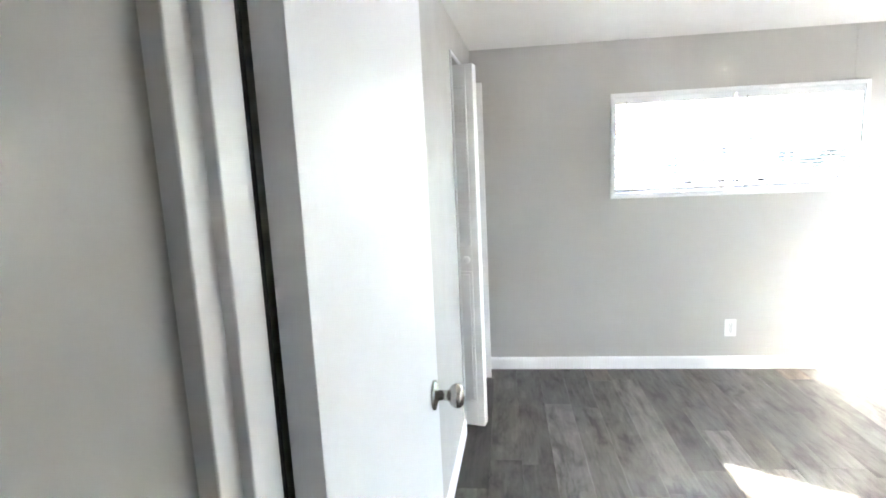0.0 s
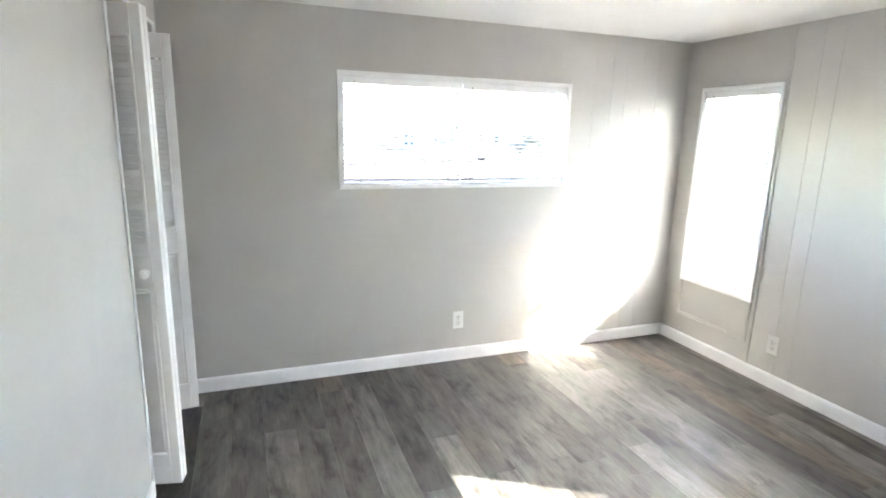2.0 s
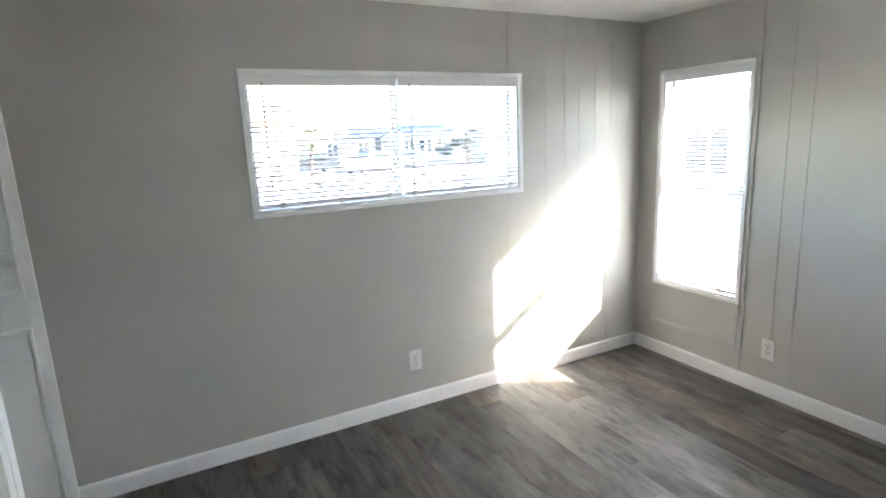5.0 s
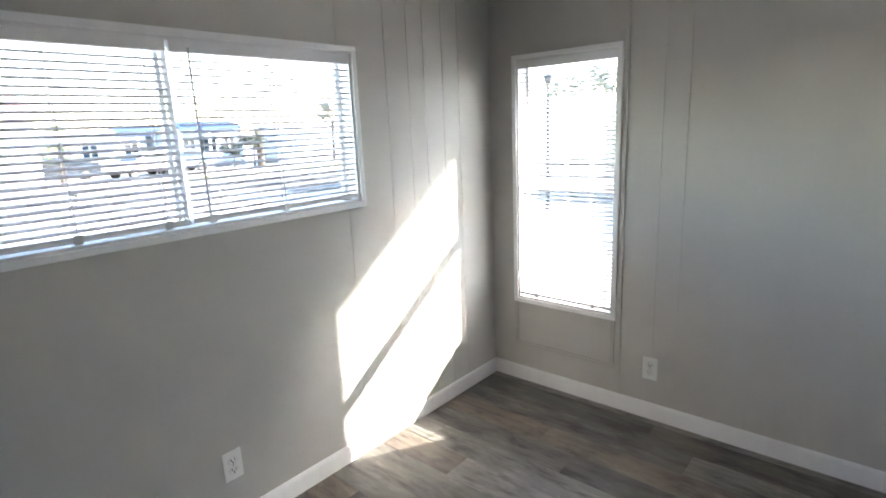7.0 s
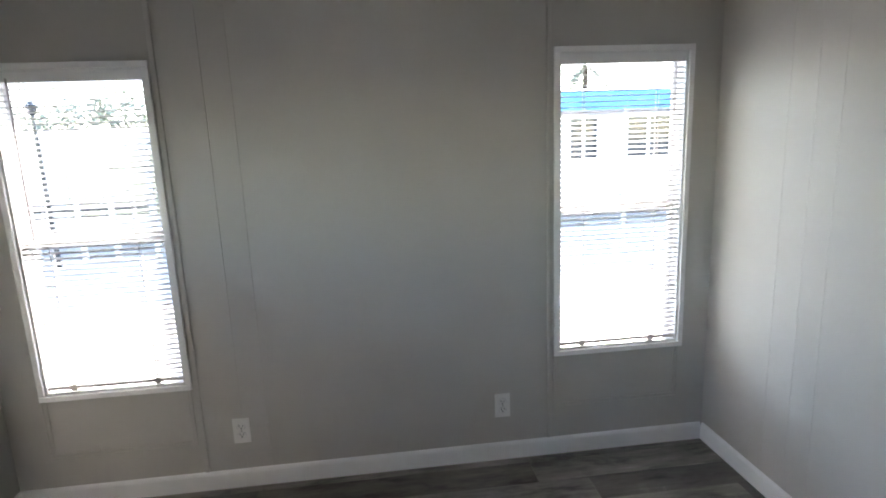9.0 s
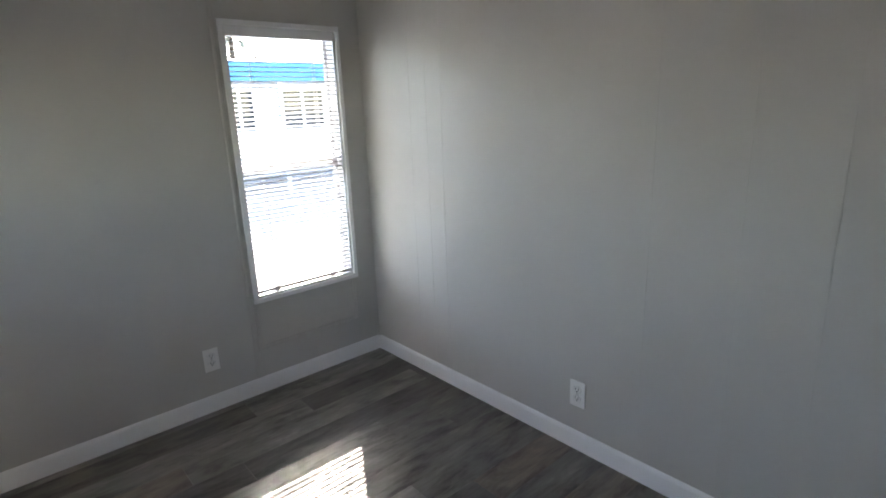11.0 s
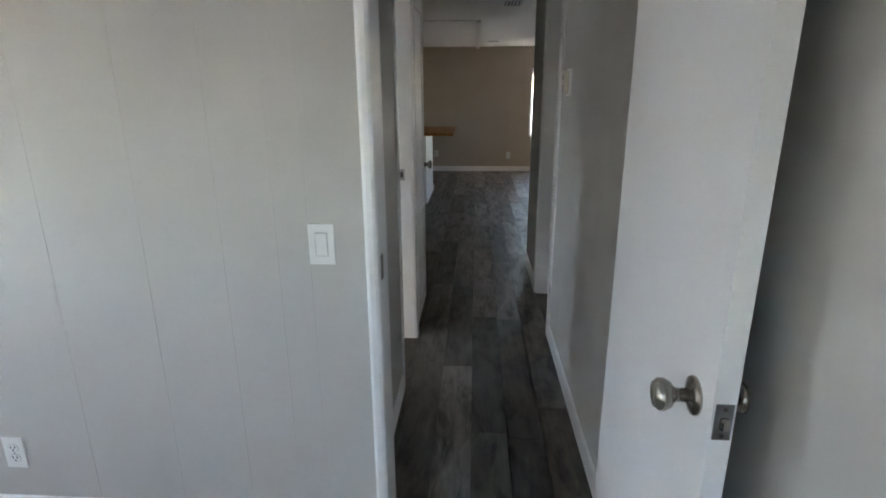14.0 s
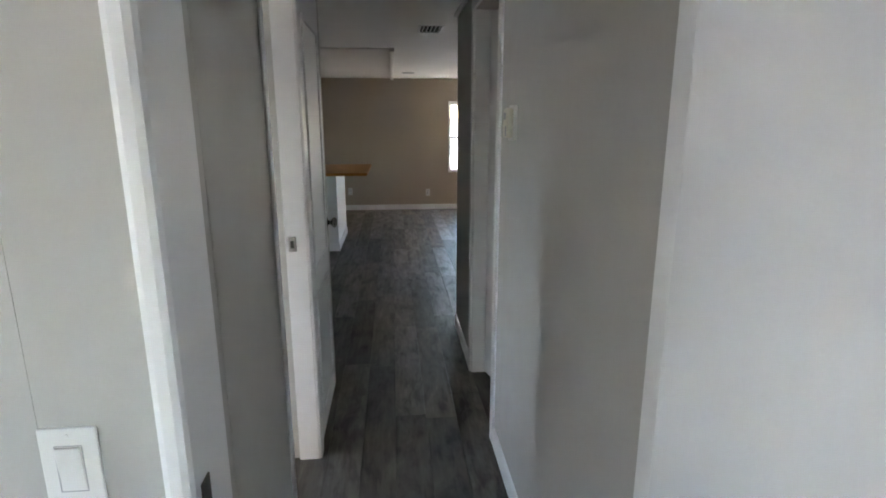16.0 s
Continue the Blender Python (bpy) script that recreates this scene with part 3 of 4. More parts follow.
louvre_leaf((-0.479, 3.008), (-0.193, 2.943), 1.868, 0, "white half-louvred bifold closet door folded behind its twin")
louvre_leaf((-0.462, 3.535), (-0.178, 3.575), 1.868, 0, "white half-louvred bifold closet door folded open")

# the panelled door in the hall
hd = tagged(new("door_2"), "white panelled hall door with a nickel knob", "door")
bm = bmesh.new()
box(bm, HALL_E - 0.002, HALL_E + 0.032, -1.405, -0.81, 0.012, 2.0, 0.002)
part("leaf", bm, M_DOOR, hd)
for z0, z1 in ((0.10, 0.70), (0.80, 1.86)):
    bm = bmesh.new()
    x = HALL_E - 0.002
    for y0, y1, c, d in ((-1.325, -0.89, z0, z0 + 0.025), (-1.325, -0.89, z1 - 0.025, z1), (-1.325, -1.30, z0 + 0.025, z1 - 0.025), (-0.915, -0.89, z0 + 0.025, z1 - 0.025)):
        box(bm, x - 0.009, x + 0.001, y0, y1, c, d, 0.004)
    part("panel_moulding", bm, M_DOOR, hd)
knob(hd, Matrix.Translation((HALL_E - 0.002, -1.345, 0.945)) @ pose(0, 0, 0, 0, -90, 0))

# the door that stands ajar in the other hall doorway
ad = tagged(new("door_3"), "white panelled door ajar inside the hall doorway", "door")
swing = pose(WEST - 0.075, -1.498, 0.012, 0, 0, 14)
bm = bmesh.new()
box(bm, -0.034, 0.0, 0.0, 0.655, 0, 1.975, 0.002, swing)
part("leaf", bm, M_DOOR, ad)
for z0, z1 in ((0.12, 0.75), (0.88, 1.86)):
    bm = bmesh.new()
    for d in ((0.09, 0.56, z0, z0 + 0.02), (0.09, 0.56, z1 - 0.02, z1), (0.09, 0.11, z0 + 0.02, z1 - 0.02), (0.54, 0.56, z0 + 0.02, z1 - 0.02)):
        box(bm, -0.001, 0.007, *d, 0.003, swing)
    part("panel_moulding", bm, M_DOOR, ad)


# ---- outlets, switch, thermostat ----
def outlet(m):
    ob = thing("wall_outlet", "white duplex outlet plate low on the wall", "outlet", "wall outlets", m)
    bm = bmesh.new()
    box(bm, -0.036, 0.036, -0.058, 0.058, 0, 0.0055, 0.0022)
    part("plate", bm, M_PLATE, ob)
    for v in (-0.0195, 0.0195):
        bm = bmesh.new()
        lathe(bm, [(0.0172, 0.004), (0.0172, 0.0068), (0.0165, 0.0074)], Matrix.Translation((0, v, 0)) @ Matrix.Diagonal((1, 0.84, 1, 1)), 20)
        r = part("receptacle", bm, M_PLATE, ob)
        bm = bmesh.new()
        box(bm, -0.0085, -0.0053, v - 0.001, v + 0.0085, 0.0066, 0.0079)
        box(bm, 0.0053, 0.0085, v - 0.001, v + 0.0075, 0.0066, 0.0079)
        rod(bm, (0, v - 0.0075, 0.0066), (0, v - 0.0075, 0.0079), 0.0034, seg=10)
        part("slots", bm, M_SLOT, r, "dark slots")
        # grey ring carries the shadow line round the receptacle in its colour
        bm = bmesh.new()
        lathe(bm, [(0.0172, 0.0052), (0.0172, 0.0060), (0.0185, 0.0060), (0.0185, 0.0052)], Matrix.Translation((0, v, 0)) @ Matrix.Diagonal((1, 0.84, 1, 1)), 20)
        part("shadow_gap", bm, M_CORD, r, "thin grey ring standing in for the shadow line round the receptacle")
    bm = bmesh.new()
    rod(bm, (0, 0, 0.005), (0, 0, 0.0068), 0.003, seg=10)
    part("screw", bm, M_STEEL, ob)
    return ob


outlet(opening(1.385, NORTH, 0.279, (1, 0, 0), (0, -1, 0)))
outlet(opening(EAST, 2.868, 0.268, (0, -1, 0), (-1, 0, 0)))
outlet(opening(EAST, 1.703, 0.27, (0, -1, 0), (-1, 0, 0)))
outlet(opening(1.650, SOUTH, 0.257, (-1, 0, 0), (0, 1, 0)))
outlet(opening(-0.455, FAR, 0.285, (-1, 0, 0), (0, 1, 0)))
outlet(opening(0.845, FAR, 0.315, (-1, 0, 0), (0, 1, 0)))

sw = thing("light_switch", "white rocker light switch beside the doorway", "light switch", "", opening(0.563, SOUTH, 0.990, (-1, 0, 0), (0, 1, 0)))
bm = bmesh.new()
box(bm, -0.0375, 0.0375, -0.060, 0.060, 0, 0.006, 0.0024)
part("plate", bm, M_PLATE, sw)
bm = bmesh.new()
for d in ((-0.018, -0.0165, -0.035, 0.035), (0.0165, 0.018, -0.035, 0.035), (-0.0165, 0.0165, 0.0335, 0.035), (-0.0165, 0.0165, -0.035, -0.0335)):
    box(bm, *d, 0.0052, 0.0064)
part("bezel", bm, M_CORD, sw)
bm = bmesh.new()
box(bm, -0.0162, 0.0162, -0.0333, 0.0333, 0.004, 0.0085, 0.0012, pose(0, 0, 0, 4))
part("rocker", bm, M_PLATE, sw)
for v in (-0.049, 0.049):
    bm = bmesh.new()
    rod(bm, (0, v, 0.005), (0, v, 0.0072), 0.003, seg=10)
    part("screw", bm, M_PLATE, sw)

th = thing("thermostat", "ivory plastic thermostat on the hall wall", "thermostat", "", opening(WEST, -0.55, 1.44, (0, 1, 0), (1, 0, 0)))
bm = bmesh.new()
box(bm, -0.045, 0.045, -0.062, 0.062, 0, 0.012, 0.003)
part("base", bm, M_PLATE, th)
bm = bmesh.new()
box(bm, -0.038, 0.038, -0.052, 0.052, 0.012, 0.034, 0.008)
part("cover", bm, M_IVORY, th)
slab("dial_window", (-0.026, 0.010, 0.012, 0.036, 0.0335, 0.035), M_CORD, th)
slab("lever", (0.012, 0.022, -0.045, -0.01, 0.0335, 0.038), M_CORD, th, "", 0.002)

# ---- living room end ----
bar = tagged(new("breakfast_bar"), "white-painted half wall with an oak bar top", "bar counter")
bm = bmesh.new()
box(bm, 0.76, 2.2, -5.75, -4.70, 0, 0.889, 0.003)
part("base", bm, M_TRIM, bar)
bm = bmesh.new()
box(bm, 0.749, 0.761, -5.75, -4.688, 0, 0.085, 0.003)
box(bm, 0.749, 2.2, -4.70, -4.688, 0, 0.085, 0.003)
part("skirting", bm, M_TRIM, bar)
bm = bmesh.new()
box(bm, 0.40, 2.2, -5.60, -4.36, 0.889, 0.92, 0.004)
part("bar_top", bm, M_BLOCK, bar, "warm oak butcher-block top")
for x, y, w in ((-0.178, -2.915, 0.19),):
    v = tagged(new("ceiling_vent"), "small white louvred ceiling vent", "vent")
    bm = bmesh.new()
    for d in ((x - w / 2, x + w / 2, y - 0.17, y - 0.15), (x - w / 2, x + w / 2, y + 0.15, y + 0.17), (x - w / 2, x - w / 2 + 0.02, y - 0.15, y + 0.15), (x + w / 2 - 0.02, x + w / 2, y - 0.15, y + 0.15)):
        box(bm, *d, CEILING - 0.008, CEILING, 0.002)
    part("frame", bm, M_TRIM, v)
    slab("duct", (x - w / 2 + 0.02, x + w / 2 - 0.02, y - 0.15, y + 0.15, CEILING - 0.002, CEILING - 0.0005), M_DARK, v)
    for k in range(5):
        bm = bmesh.new()
        xx = x - w / 2 + 0.035 + k * 0.03
        box(bm, -0.001, 0.001, y - 0.15, y + 0.15, -0.012, 0.0, 0, pose(xx, 0, CEILING - 0.002, 0, 35, 0))
        part("slat", bm, M_TRIM, v)
bm = bmesh.new()
box(bm, 0.09, 0.14, FAR, -4.03, CEILING - 0.032, CEILING + 0.001, 0.003)
# no batten here: thin strip added where the ceiling only changes shade
box(bm, 0.14, 2.3, -4.10, -4.05, CEILING - 0.007, CEILING + 0.001, 0.002)
structure(part("ceiling_batten", bm, M_CEIL), "white batten on the living-room ceiling, with an added cross strip for a shade edge")
bm = bmesh.new()
lathe(bm, [(0.09, 0.0), (0.09, 0.006), (0.075, 0.010)], pose(-0.12, -6.65, CEILING, 180))
tagged(part("recessed_light", bm, M_CORD), "small round ceiling fitting, unlit", "ceiling light")


# ---- outside: the street to the north, neighbours to the east ----
GROUND = -0.75
M_CONC = plain("pale concrete", (0.42, 0.41, 0.395), 0.85, 0, 0.15, 0.8)
M_ASPH = plain("worn asphalt", (0.045, 0.045, 0.048), 0.9, 0, 0.25, 0.9)
M_ROADG = plain("sun-bleached road", (0.24, 0.245, 0.26), 0.9, 0, 0.15, 0.6)
M_GRASS = plain("dry lawn", (0.20, 0.21, 0.06), 0.95, 0, 0.35, 1.5)
M_SIDING = plain("white siding", (0.58, 0.59, 0.60), 0.6, 0, 0.06, 0.7)
M_PALEBLUE = plain("pale blue siding", (0.42, 0.52, 0.62), 0.6, 0, 0.06, 0.7)
M_BLUE = plain("blue awning metal", (0.012, 0.035, 0.11), 0.6, 0, 0.1, 2)
M_SKYBLUE = plain("bright blue awning", (0.04, 0.24, 0.50), 0.45, 0, 0.1, 2)
M_RED = plain("faded red roof", (0.46, 0.33, 0.29), 0.8, 0, 0.15, 1.5)
M_TAN = plain("tan fascia", (0.50, 0.32, 0.14), 0.7)
M_PANE = plain("dark window glass", (0.03, 0.04, 0.05), 0.08)
M_CURTAIN = plain("cream curtain", (0.45, 0.42, 0.30), 0.8)
M_BARK = plain("grey-brown bark", (0.06, 0.045, 0.035), 0.9, 0, 0.3, 6)
# far foliage: distance haze is mixed into this paler leaf colour
M_LEAF = plain("grey-green leaves lightened for haze", (0.13, 0.15, 0.115), 0.6, 0, 0.4, 3)
M_SHRUB = plain("dark shrub leaves", (0.045, 0.055, 0.04), 0.6, 0, 0.4, 3)
M_FROND = plain("yellow-green fronds", (0.12, 0.15, 0.045), 0.6, 0, 0.4, 3)
M_TYRE = plain("black tyre", (0.015, 0.015, 0.016), 0.8)
M_CARWHITE = plain("white car paint", (0.62, 0.64, 0.66), 0.25, 0, 0.03)
M_CARBLUE = plain("pale blue car paint", (0.22, 0.33, 0.42), 0.25, 0, 0.03)
M_CARDARK = plain("dark car paint", (0.03, 0.032, 0.036), 0.25, 0, 0.03)

tagged(slab("ground", (-900, 900, -900, 900, GROUND - 0.3, GROUND), M_CONC), "pale sunlit concrete ground", "", "", "structure")
tagged(slab("road", (-60, 60, 21.5, 30.0, GROUND - 0.05, GROUND + 0.004), M_ROADG), "sun-bleached street", "", "", "structure")
tagged(slab("pavement", (12.5, 40, 19.0, 26.5, GROUND - 0.05, GROUND + 0.008), M_ASPH), "dark asphalt drive across the street", "", "", "structure")
tagged(slab("lawn", (13.5, 40, 31.0, 33.5, GROUND - 0.05, GROUND + 0.012), M_GRASS), "strip of dry lawn", "", "", "structure")


def wall_window(parent, m, w, h, mullions=0, pane=None):
    """A flat house window: white frame, pane, upright bars; u along, v up, w out of the wall."""
    bm = bmesh.new()
    f = 0.07
    for d in ((-f, w + f, -f, 0), (-f, w + f, h, h + f), (-f, 0, 0, h), (w, w + f, 0, h)):
        box(bm, *d, -0.02, 0.05, 0, m)
    for k in range(mullions):
        u = w * (k + 1) / (mullions + 1)
        box(bm, u - 0.035, u + 0.035, 0, h, -0.01, 0.04, 0, m)
    win = part("window", bm, M_VINYL, parent)
    bm = bmesh.new()
    box(bm, 0, w, 0, h, -0.02, 0.012, 0, m)
    part("pane", bm, pane or M_PANE, win)


def house(label, x0, x1, y0, y1, eave, ridge, wall_mat, roof_mat, along="x", over=0.35):
    """A low park home: walls, a shallow gable roof with overhang, a skirt course."""
    h = thing("park_home", label, "house", "neighbouring homes")
    bm = bmesh.new()
    box(bm, x0, x1, y0, y1, GROUND, eave)
    part("wall", bm, wall_mat, h)
    bm = bmesh.new()
    a0, a1, b0, b1 = x0 - over, x1 + over, y0 - over, y1 + over
    if along == "x":
        mid = (b0 + b1) / 2
        sect = [((a, b0, eave), (a, mid, ridge), (a, b1, eave)) for a in (a0, a1)]
    else:
        mid = (a0 + a1) / 2
        sect = [((a0, b, eave), (mid, b, ridge), (a1, b, eave)) for b in (b0, b1)]
    t = Vector((0, 0, 0.12))
    rings = [[bm.verts.new(Vector(p)) for p in s] + [bm.verts.new(Vector(p) + t) for p in s[::-1]] for s in sect]
    for i in range(6):
        bm.faces.new((rings[0][i], rings[0][(i + 1) % 6], rings[1][(i + 1) % 6], rings[1][i]))
    bm.faces.new(rings[0])
    bm.faces.new(rings[1][::-1])
    part("roof", bm, roof_mat, h)
    bm = bmesh.new()
    box(bm, x0 - 0.02, x1 + 0.02, y0 - 0.02, y1 + 0.02, GROUND, GROUND + 0.45)
    part("skirting", bm, M_ROADG, h)
    return h


def awning(parent, m, w, reach, drop, band, mat):
    """A metal awning: sloped ribbed deck with a hanging band; u along, v up, w out."""
    bm = bmesh.new()
    n = max(4, int(w / 0.4))
    for i in range(n):
        a, b = w * i / n, w * (i + 1) / n - 0.03
        vs = [bm.verts.new(m @ Vector(p)) for p in ((a, 0, 0), (b, 0, 0), (b, -drop, reach), (a, -drop, reach), (a, 0.05, 0), (b, 0.05, 0), (b, 0.05 - drop, reach), (a, 0.05 - drop, reach))]
        for f in ((0, 1, 2, 3), (7, 6, 5, 4), (0, 4, 5, 1), (1, 5, 6, 2), (2, 6, 7, 3), (3, 7, 4, 0)):
            bm.faces.new([vs[k] for k in f])
    aw = part("awning", bm, mat, parent, "blue metal awning")
    bm = bmesh.new()
    box(bm, 0, w, -drop - band, -drop + 0.05, reach, reach + 0.05, 0, m)
    part("valance", bm, mat, aw)
    k = max(2, int(w / 3))
    for i in range(k + 1):
        bm = bmesh.new()
        u = 0.1 + (w - 0.2) * i / k
        foot = GROUND - (m @ Vector((0, 0, 0))).z
        box(bm, u - 0.05, u + 0.05, foot, -drop, reach - 0.08, reach, 0, m)
        part("post", bm, M_SIDING, aw)
    return aw


# homes across the street
h1 = house("pale blue park home with a dark blue awning", 17.3, 22.4, 41.0, 50.0, 2.0, 2.45, M_PALEBLUE, M_BLUE, "y")
awning(h1, opening(17.3, 41.0, 2.55, (1, 0, 0), (0, -1, 0)), 4.3, 0.9, 0.45, 0.3, M_BLUE)
for u, w in ((0.6, 0.8), (1.9, 1.1), (3.6, 0.8)):
    wall_window(h1, opening(17.3 + u, 41.0, 0.35, (1, 0, 0), (0, -1, 0)), w, 1.0, 1)
h2 = house("white park home with a blue carport awning", 10.5, 16.6, 44.0, 52.0, 1.9, 2.2, M_SIDING, M_SIDING, "x")
awning(h2, opening(14.0, 44.0, 2.35, (1, 0, 0), (0, -1, 0)), 2.4, 2.4, 0.35, 0.3, M_BLUE)
for u in (0.6, 2.0, 4.6):
    wall_window(h2, opening(10.5 + u, 44.0, 0.3, (1, 0, 0), (0, -1, 0)), 0.9, 0.9, 1)
h3 = house("pale blue-white park home with pale trim", 23.8, 34.0, 38.5, 41.5, 1.7, 2.1, M_PALEBLUE, M_SIDING, "x")
for u in (1.4, 4.0, 6.5):
    wall_window(h3, opening(23.8 + u, 38.5, 0.1, (1, 0, 0), (0, -1, 0)), 0.8, 1.1, 1, M_PALEBLUE)
h4 = house("white park home with a faded red roof", -1.0, 7.6, 33.0, 42.0, 2.65, 3.95, M_SIDING, M_RED, "x")
bm = bmesh.new()
box(bm, -1.3, 7.9, 32.6, 32.66, 2.5, 2.78)
part("fascia", bm, M_TAN, h4)
wall_window(h4, opening(2.9, 33.0, 1.05, (1, 0, 0), (0, -1, 0)), 0.9, 1.2, 0)
wall_window(h4, opening(5.3, 33.0, 1.05, (1, 0, 0), (0, -1, 0)), 0.9, 1.2, 0, M_PALEBLUE)
# homes to the east
e1 = house("white park home with a screened porch", 14.5, 24.0, 6.9, 18.0, 1.85, 2.25, M_SIDING, M_SIDING, "y")
wall_window(e1, opening(14.5, 9.5, 0.1, (0, -1, 0), (-1, 0, 0)), 2.1, 1.45, 2, M_CURTAIN)
wall_window(e1, opening(14.5, 12.4, 0.1, (0, -1, 0), (-1, 0, 0)), 1.6, 1.45, 1)
for y in (9.7, 8.75, 8.05, 7.2):
    bm = bmesh.new()
    box(bm, 13.3, 13.4, y - 0.05, y + 0.05, GROUND, 1.8)
    part("porch_post", bm, M_SIDING, e1)
for z in (0.05, 0.2, 0.35, 0.5):
    bm = bmesh.new()
    box(bm, 13.33, 13.36, 7.2, 9.7, z, z + 0.05)
    part("porch_rail", bm, M_CARDARK, e1)
e2 = house("white park home with a bright blue awning", 15.0, 25.0, -14.0, 6.4, 2.25, 2.6, M_SIDING, M_SIDING, "y")
awning(e2, opening(15.0, 6.4, 2.72, (0, -1, 0), (-1, 0, 0)), 14.0, 1.0, 0.12, 0.42, M_SKYBLUE)
for y, w in ((-2.95, 0.75), (-4.5, 1.3), (0.5, 1.2), (3.5, 1.0)):
    wall_window(e2, opening(15.0, y, 0.95, (0, -1, 0), (-1, 0, 0)), w, 1.05, 1)


def car(m, paint, label):
    """A parked car, 4.4 m long, in its own frame: x ahead, z up from the road."""
    ob = thing("parked_car", label, "car", "parked cars", m)
    side = [(-2.2, 0.35), (2.15, 0.35), (2.2, 0.7), (1.95, 0.88), (1.0, 0.98), (0.35, 1.42), (-1.1, 1.46), (-1.75, 1.05), (-2.18, 0.95)]
    bm = bmesh.new()
    rings = []
    for y, k in ((-0.86, 0.0), (-0.78, 1.0), (0.78, 1.0), (0.86, 0.0)):
        rings.append([bm.verts.new((x * (0.97 + 0.03 * k), y * (1 if z < 1.0 else 0.84), z - (0 if k else 0.02))) for x, z in side])
    n = len(side)
    for p, q in zip(rings, rings[1:]):
        for i in range(n):
            bm.faces.new((p[i], p[(i + 1) % n], q[(i + 1) % n], q[i]))
    bm.faces.new(rings[0])
    bm.faces.new(rings[-1][::-1])
    part("body", bm, paint, ob)
    for s in (-1, 1):
        bm = bmesh.new()
        vs = [bm.verts.new((x, s * y, z)) for x, y, z in ((0.9, 0.80, 1.0), (0.32, 0.735, 1.36), (-1.05, 0.735, 1.39), (-1.6, 0.80, 1.02))]
        vs += [bm.verts.new((v.co.x, v.co.y + s * 0.02, v.co.z)) for v in vs]
        for f in ((0, 1, 2, 3), (7, 6, 5, 4), (0, 4, 5, 1), (1, 5, 6, 2), (2, 6, 7, 3), (3, 7, 4, 0)):
            bm.faces.new([vs[k] for k in f])
        part("side_window", bm, M_PANE, ob)
    bm = bmesh.new()
    vs = [bm.verts.new(p) for p in ((1.03, -0.66, 0.99), (1.03, 0.66, 0.99), (0.40, 0.60, 1.40), (0.40, -0.60, 1.40), (1.06, -0.66, 1.02), (1.06, 0.66, 1.02), (0.43, 0.60, 1.43), (0.43, -0.60, 1.43))]
    for f in ((0, 1, 2, 3), (7, 6, 5, 4), (0, 4, 5, 1), (1, 5, 6, 2), (2, 6, 7, 3), (3, 7, 4, 0)):
        bm.faces.new([vs[k] for k in f])
    part("windscreen", bm, M_PANE, ob)
    for x in (-1.35, 1.35):
        for s in (-1, 1):
            bm = bmesh.new()
            rod(bm, (x, s * 0.68, 0.32), (x, s * 0.88, 0.32), 0.32, seg=18)
            w = part("wheel", bm, M_TYRE, ob)
            bm = bmesh.new()
            rod(bm, (x, s * 0.87, 0.32), (x, s * 0.895, 0.32), 0.19, seg=14)
            part("rim", bm, M_STEEL, w)
    for s in (-0.6, 0.6):
        bm = bmesh.new()
        box(bm, 2.12, 2.2, s - 0.14, s + 0.14, 0.66, 0.78, 0.01)
        part("headlight", bm, M_VINYL, ob)
    return ob


car(pose(13.9, 38.0, GROUND, 0, 0, 200), M_CARWHITE, "white parked car with dark windows")
car(pose(10.0, 40.6, GROUND, 0, 0, 172), M_CARDARK, "dark parked car beside a white home")
car(pose(16.4, 39.2, GROUND, 0, 0, 180), M_CARBLUE, "pale blue parked car under the awning")


def leaf_cloud(bm, centre, spread, count, size, rnd):
    """Loose leaves round a limb's end."""
    for _ in range(count):
        d = Vector((rnd.gauss(0, 1), rnd.gauss(0, 1), rnd.gauss(0, 0.7))) * spread * 0.5
        a = Vector((rnd.gauss(0, 1), rnd.gauss(0, 1), rnd.gauss(0, 1))).normalized()
        b = a.orthogonal().normalized()
        s = size * rnd.uniform(0.6, 1.4)
        p = Vector(centre) + d
        bm.faces.new([bm.verts.new(p + a * s), bm.verts.new(p + b * s * 0.45), bm.verts.new(p - a * s), bm.verts.new(p - b * s * 0.45)])


def tree(x, y, height, crown, label, seed, size=0.16, count=60, name="tree"):
    rnd = random.Random(seed)
    ob = thing(name, label, "tree" if name == "tree" else "shrub", "", pose(x, y, GROUND))
    trunk = bmesh.new()
    leaves = bmesh.new()
    top = height - crown * 0.8
    rod(trunk, (0, 0, 0), (0.1, 0.05, top), 0.05 * height ** 0.8, 0.03 * height ** 0.8, 8)
    for i in range(11):
        ang = rnd.uniform(0, 6.28)
        r = crown * rnd.uniform(0.45, 1.1)
        end = Vector((math.cos(ang) * r, math.sin(ang) * r, top + crown * rnd.uniform(0.0, 0.95)))
        rod(trunk, (0.1, 0.05, top * rnd.uniform(0.75, 1.0)), end, 0.018 * height ** 0.8, 0.006, 6)
        leaf_cloud(leaves, end, crown * 0.42, count, size, rnd)
        leaf_cloud(leaves, end * 0.75 + Vector((0, 0, top * 0.25)), crown * 0.3, count // 2, size, rnd)
    part("trunk", trunk, M_BARK, ob)
    part("crown", leaves, M_LEAF if name == "tree" else M_SHRUB, ob)
    return ob


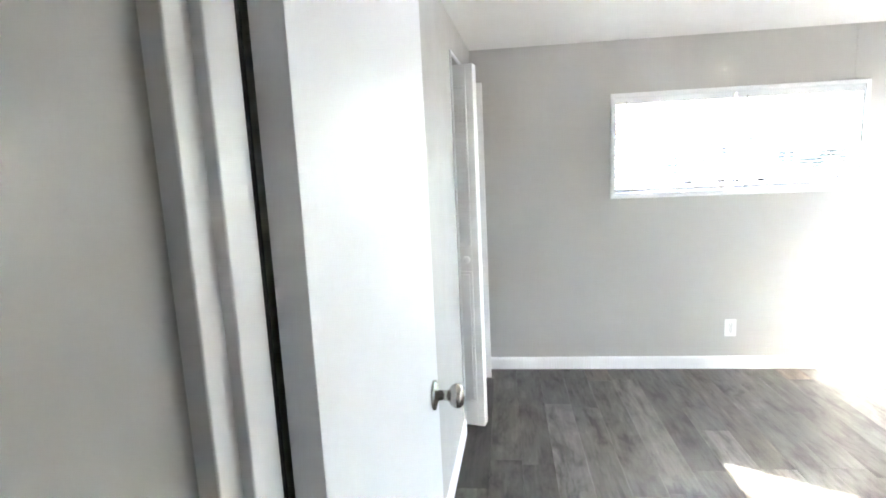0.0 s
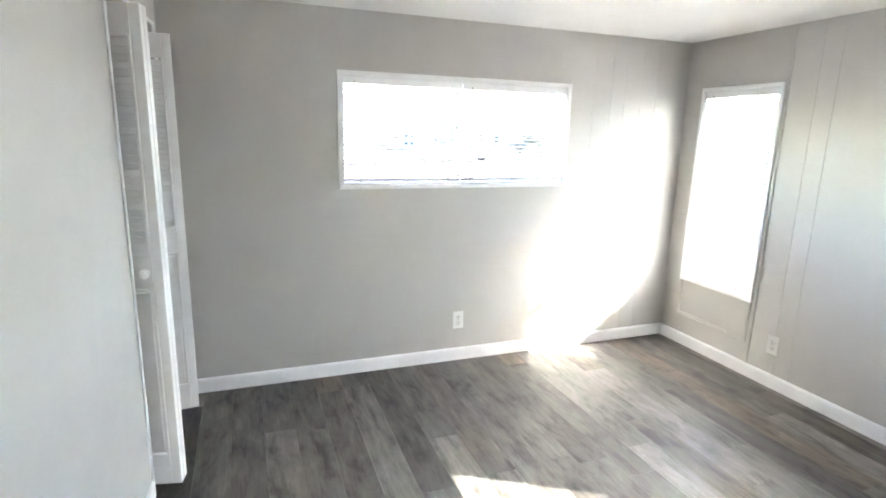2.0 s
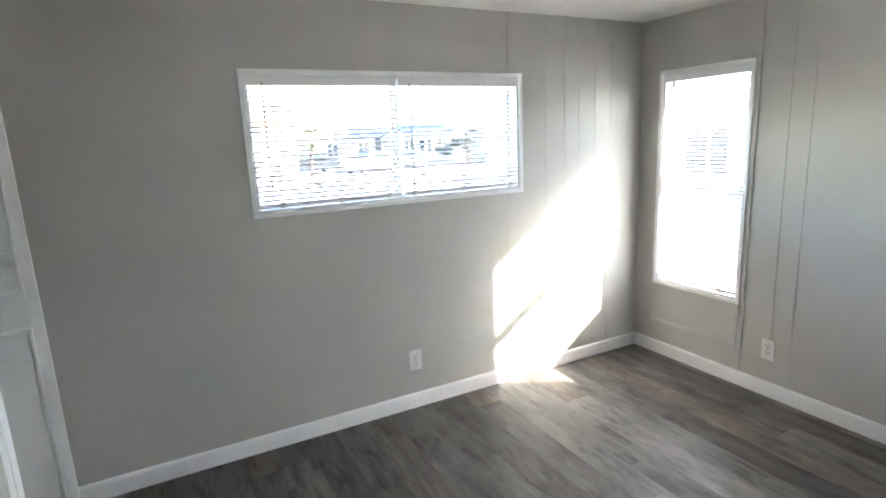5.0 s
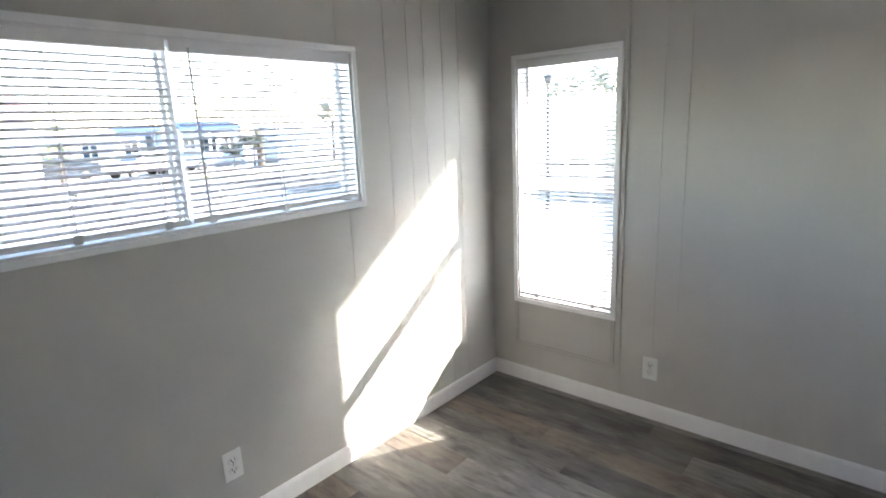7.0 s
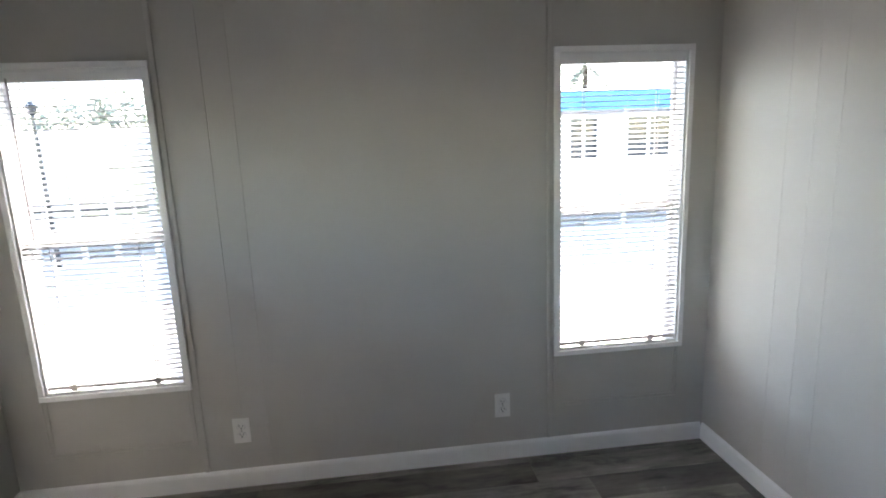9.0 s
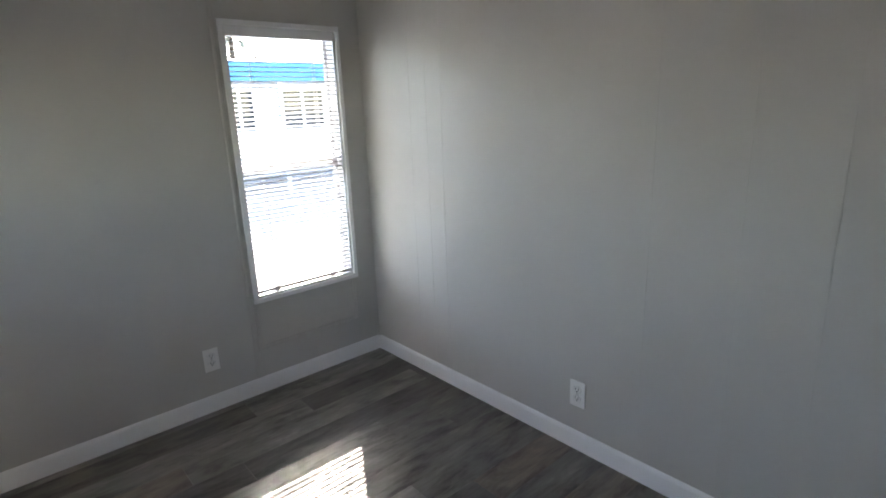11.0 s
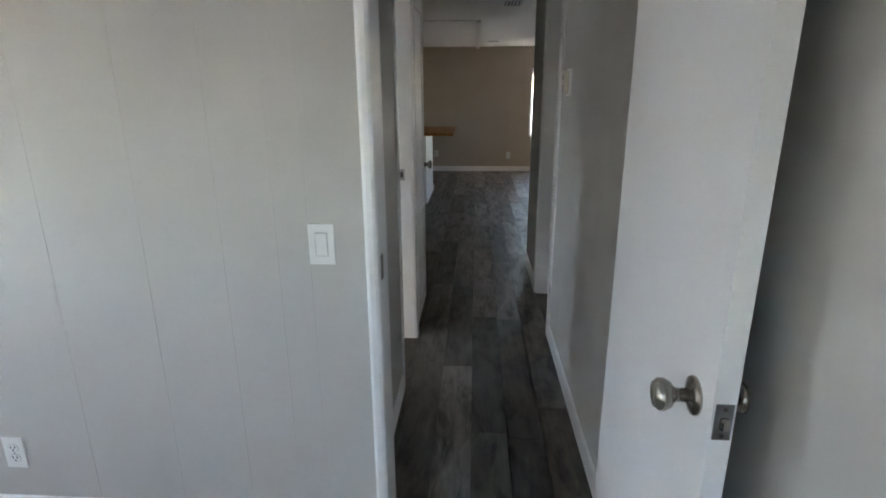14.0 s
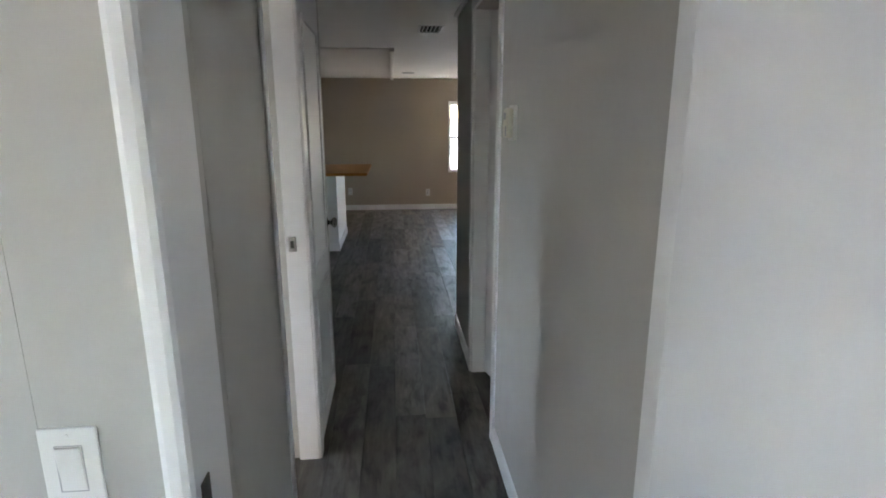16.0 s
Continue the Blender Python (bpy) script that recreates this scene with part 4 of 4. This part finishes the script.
def palm(x, y, height, reach, label, seed, mat):
    rnd = random.Random(seed)
    ob = thing("palm_tree", label, "tree", "palms", pose(x, y, GROUND))
    bm = bmesh.new()
    p = Vector((0, 0, 0))
    n = 6
    for i in range(n):
        q = p + Vector((rnd.uniform(-0.05, 0.05), rnd.uniform(-0.05, 0.05), height / n))
        rod(bm, p, q, 0.16 - 0.008 * i, 0.14 - 0.008 * i, 8)
        p = q
    part("trunk", bm, M_BARK, ob)
    bm = bmesh.new()
    for i in range(20):
        ang, lift = rnd.uniform(0, 6.28), rnd.uniform(-0.35, 0.9)
        out = Vector((math.cos(ang), math.sin(ang), 0))
        side = Vector((-out.y, out.x, 0))
        pts = [p + out * reach * s + Vector((0, 0, reach * (lift * s - 0.9 * s * s))) for s in (0, 0.2, 0.4, 0.6, 0.8, 1.0)]
        for a, b in zip(pts, pts[1:]):
            for s in (-1, 1):
                for k in range(3):
                    c = a.lerp(b, k / 3)
                    tip = c + side * s * reach * 0.22 + out * reach * 0.1 - Vector((0, 0, reach * 0.06))
                    bm.faces.new([bm.verts.new(c), bm.verts.new(c + (b - a) * 0.28), bm.verts.new(tip)])
    part("fronds", bm, mat, ob)
    return ob


palm(25.8, 60.0, 7.3, 1.3, "tall thin palm beyond the homes", 3, M_LEAF)
palm(12.2, 47.5, 3.2, 1.5, "short yellow-green palm between the homes", 5, M_FROND)
palm(8.6, 45.5, 2.6, 1.3, "short yellow-green palm beside a home", 9, M_FROND)
palm(9.4, 37.2, 2.2, 0.9, "short palm with bare trunk", 10, M_FROND)
tree(21.6, 38.2, 2.1, 0.9, "leafy grey-green garden shrub", 11, 0.10, 90, "shrub")
tree(20.4, 38.9, 1.5, 0.7, "low grey-green garden shrub", 12, 0.10, 70, "shrub")
tree(28.6, 35.5, 2.2, 0.9, "leafy shrub before a white home", 13, 0.10, 80, "shrub")
tree(27.6, 36.6, 4.2, 1.3, "leafy dark tree before a white home", 15, 0.11, 80, "shrub")
tree(6.3, 24.0, 0.6, 0.22, "small plant beside the street", 14, 0.04, 14, "shrub")
bm = bmesh.new()
for i in range(7):
    rod(bm, (22.0 + 0.02 * (i % 2), 38.0, GROUND + 0.36 * i), (22.0, 38.0, GROUND + 0.36 * (i + 1)), 0.30, 0.25, 10)
tagged(part("palm_stump", bm, M_BARK), "dark trimmed palm trunk in front of a white wall", "tree")
# trees behind the eastern homes
for k, (x, y, hgt, cr) in enumerate(((27.5, 20.5, 3.9, 1.6), (29.0, 17.0, 4.4, 1.7), (28.0, 14.0, 4.7, 1.7), (30.0, 11.0, 4.9, 1.9), (31.0, 23.5, 4.2, 1.7))):
    tree(x, y, hgt, cr, "tall grey-green tree behind the homes", 20 + k, 0.17, 34)
palm(27.0, -8.0, 5.6, 1.1, "tall palm behind the blue-awning home", 31, M_LEAF)
lamp = thing("street_lamp", "dark metal lamp post beside the porch", "street lamp", "", pose(12.6, 8.9, GROUND))
bm = bmesh.new()
rod(bm, (0, 0, 0), (0, 0, 3.1), 0.05, 0.035, 10)
part("post", bm, M_CARDARK, lamp)
bm = bmesh.new()
lathe(bm, [(0.04, 3.1), (0.08, 3.15), (0.10, 3.27), (0.13, 3.29), (0.03, 3.37)], Matrix.Identity(4), 10)
part("lantern", bm, M_CARDARK, lamp)


# ---- floor boards ----
BOARD_W, BOARD_L, GAP = 0.152, 1.22, 0.0005
board_meshes = {}


def board_mesh(w, length):
    key = (round(w, 3), round(length, 3))
    if key not in board_meshes:
        bm = bmesh.new()
        c = 0.0005
        W, L = w / 2 - GAP / 2, length / 2 - GAP / 2
        rings = [[bm.verts.new((sx * (W - q), sy * (L - q), z)) for sx, sy in ((-1, -1), (1, -1), (1, 1), (-1, 1))] for q, z in ((0, -0.004), (0, -0.0012), (c, 0.0))]
        for p, q in zip(rings, rings[1:]):
            for i in range(4):
                bm.faces.new((p[i], p[(i + 1) % 4], q[(i + 1) % 4], q[i]))
        bm.faces.new(rings[-1])
        board_meshes[key] = finish("floor_board", bm, M_PLANK)
    return board_meshes[key]


rng = random.Random(7)
row = -13
while 0.138 + BOARD_W * row < EAST:
    x0, x1 = 0.138 + BOARD_W * row, 0.138 + BOARD_W * (row + 1)
    row += 1
    x1 = min(x1, EAST)
    xc = (x0 + x1) / 2
    shift = rng.choice((0.0, 0.41, 0.81, 0.2, 0.61, 1.0)) + rng.uniform(-0.05, 0.05)
    if x1 > WEST - 0.13 and x0 < HALL_E + 0.1:
        spans = [(FAR, NORTH)]
    elif WEST < xc < EAST:
        spans = [(SOUTH, NORTH)] + ([(FAR, KITCHEN_N)] if xc < LIV_E else [])
    elif xc > -1.05:
        spans = [(FAR, LIV_N), (2.6, NORTH)]
    else:
        spans = [(FAR, LIV_N)]
    for lo, hi in spans:
        y = -9.0 + shift
        while y < hi:
            a, b = max(y, lo), min(y + BOARD_L, hi)
            y += BOARD_L
            if b - a < 0.02 or (xc > 1.0 and b < -3 and xc > LIV_E - 0.05):
                continue
            o = new("floor_board", board_mesh(min(x1, EAST) - x0, b - a))
            o.parent = floor
            o.location = ((x0 + min(x1, EAST)) / 2, (a + b) / 2, 0)
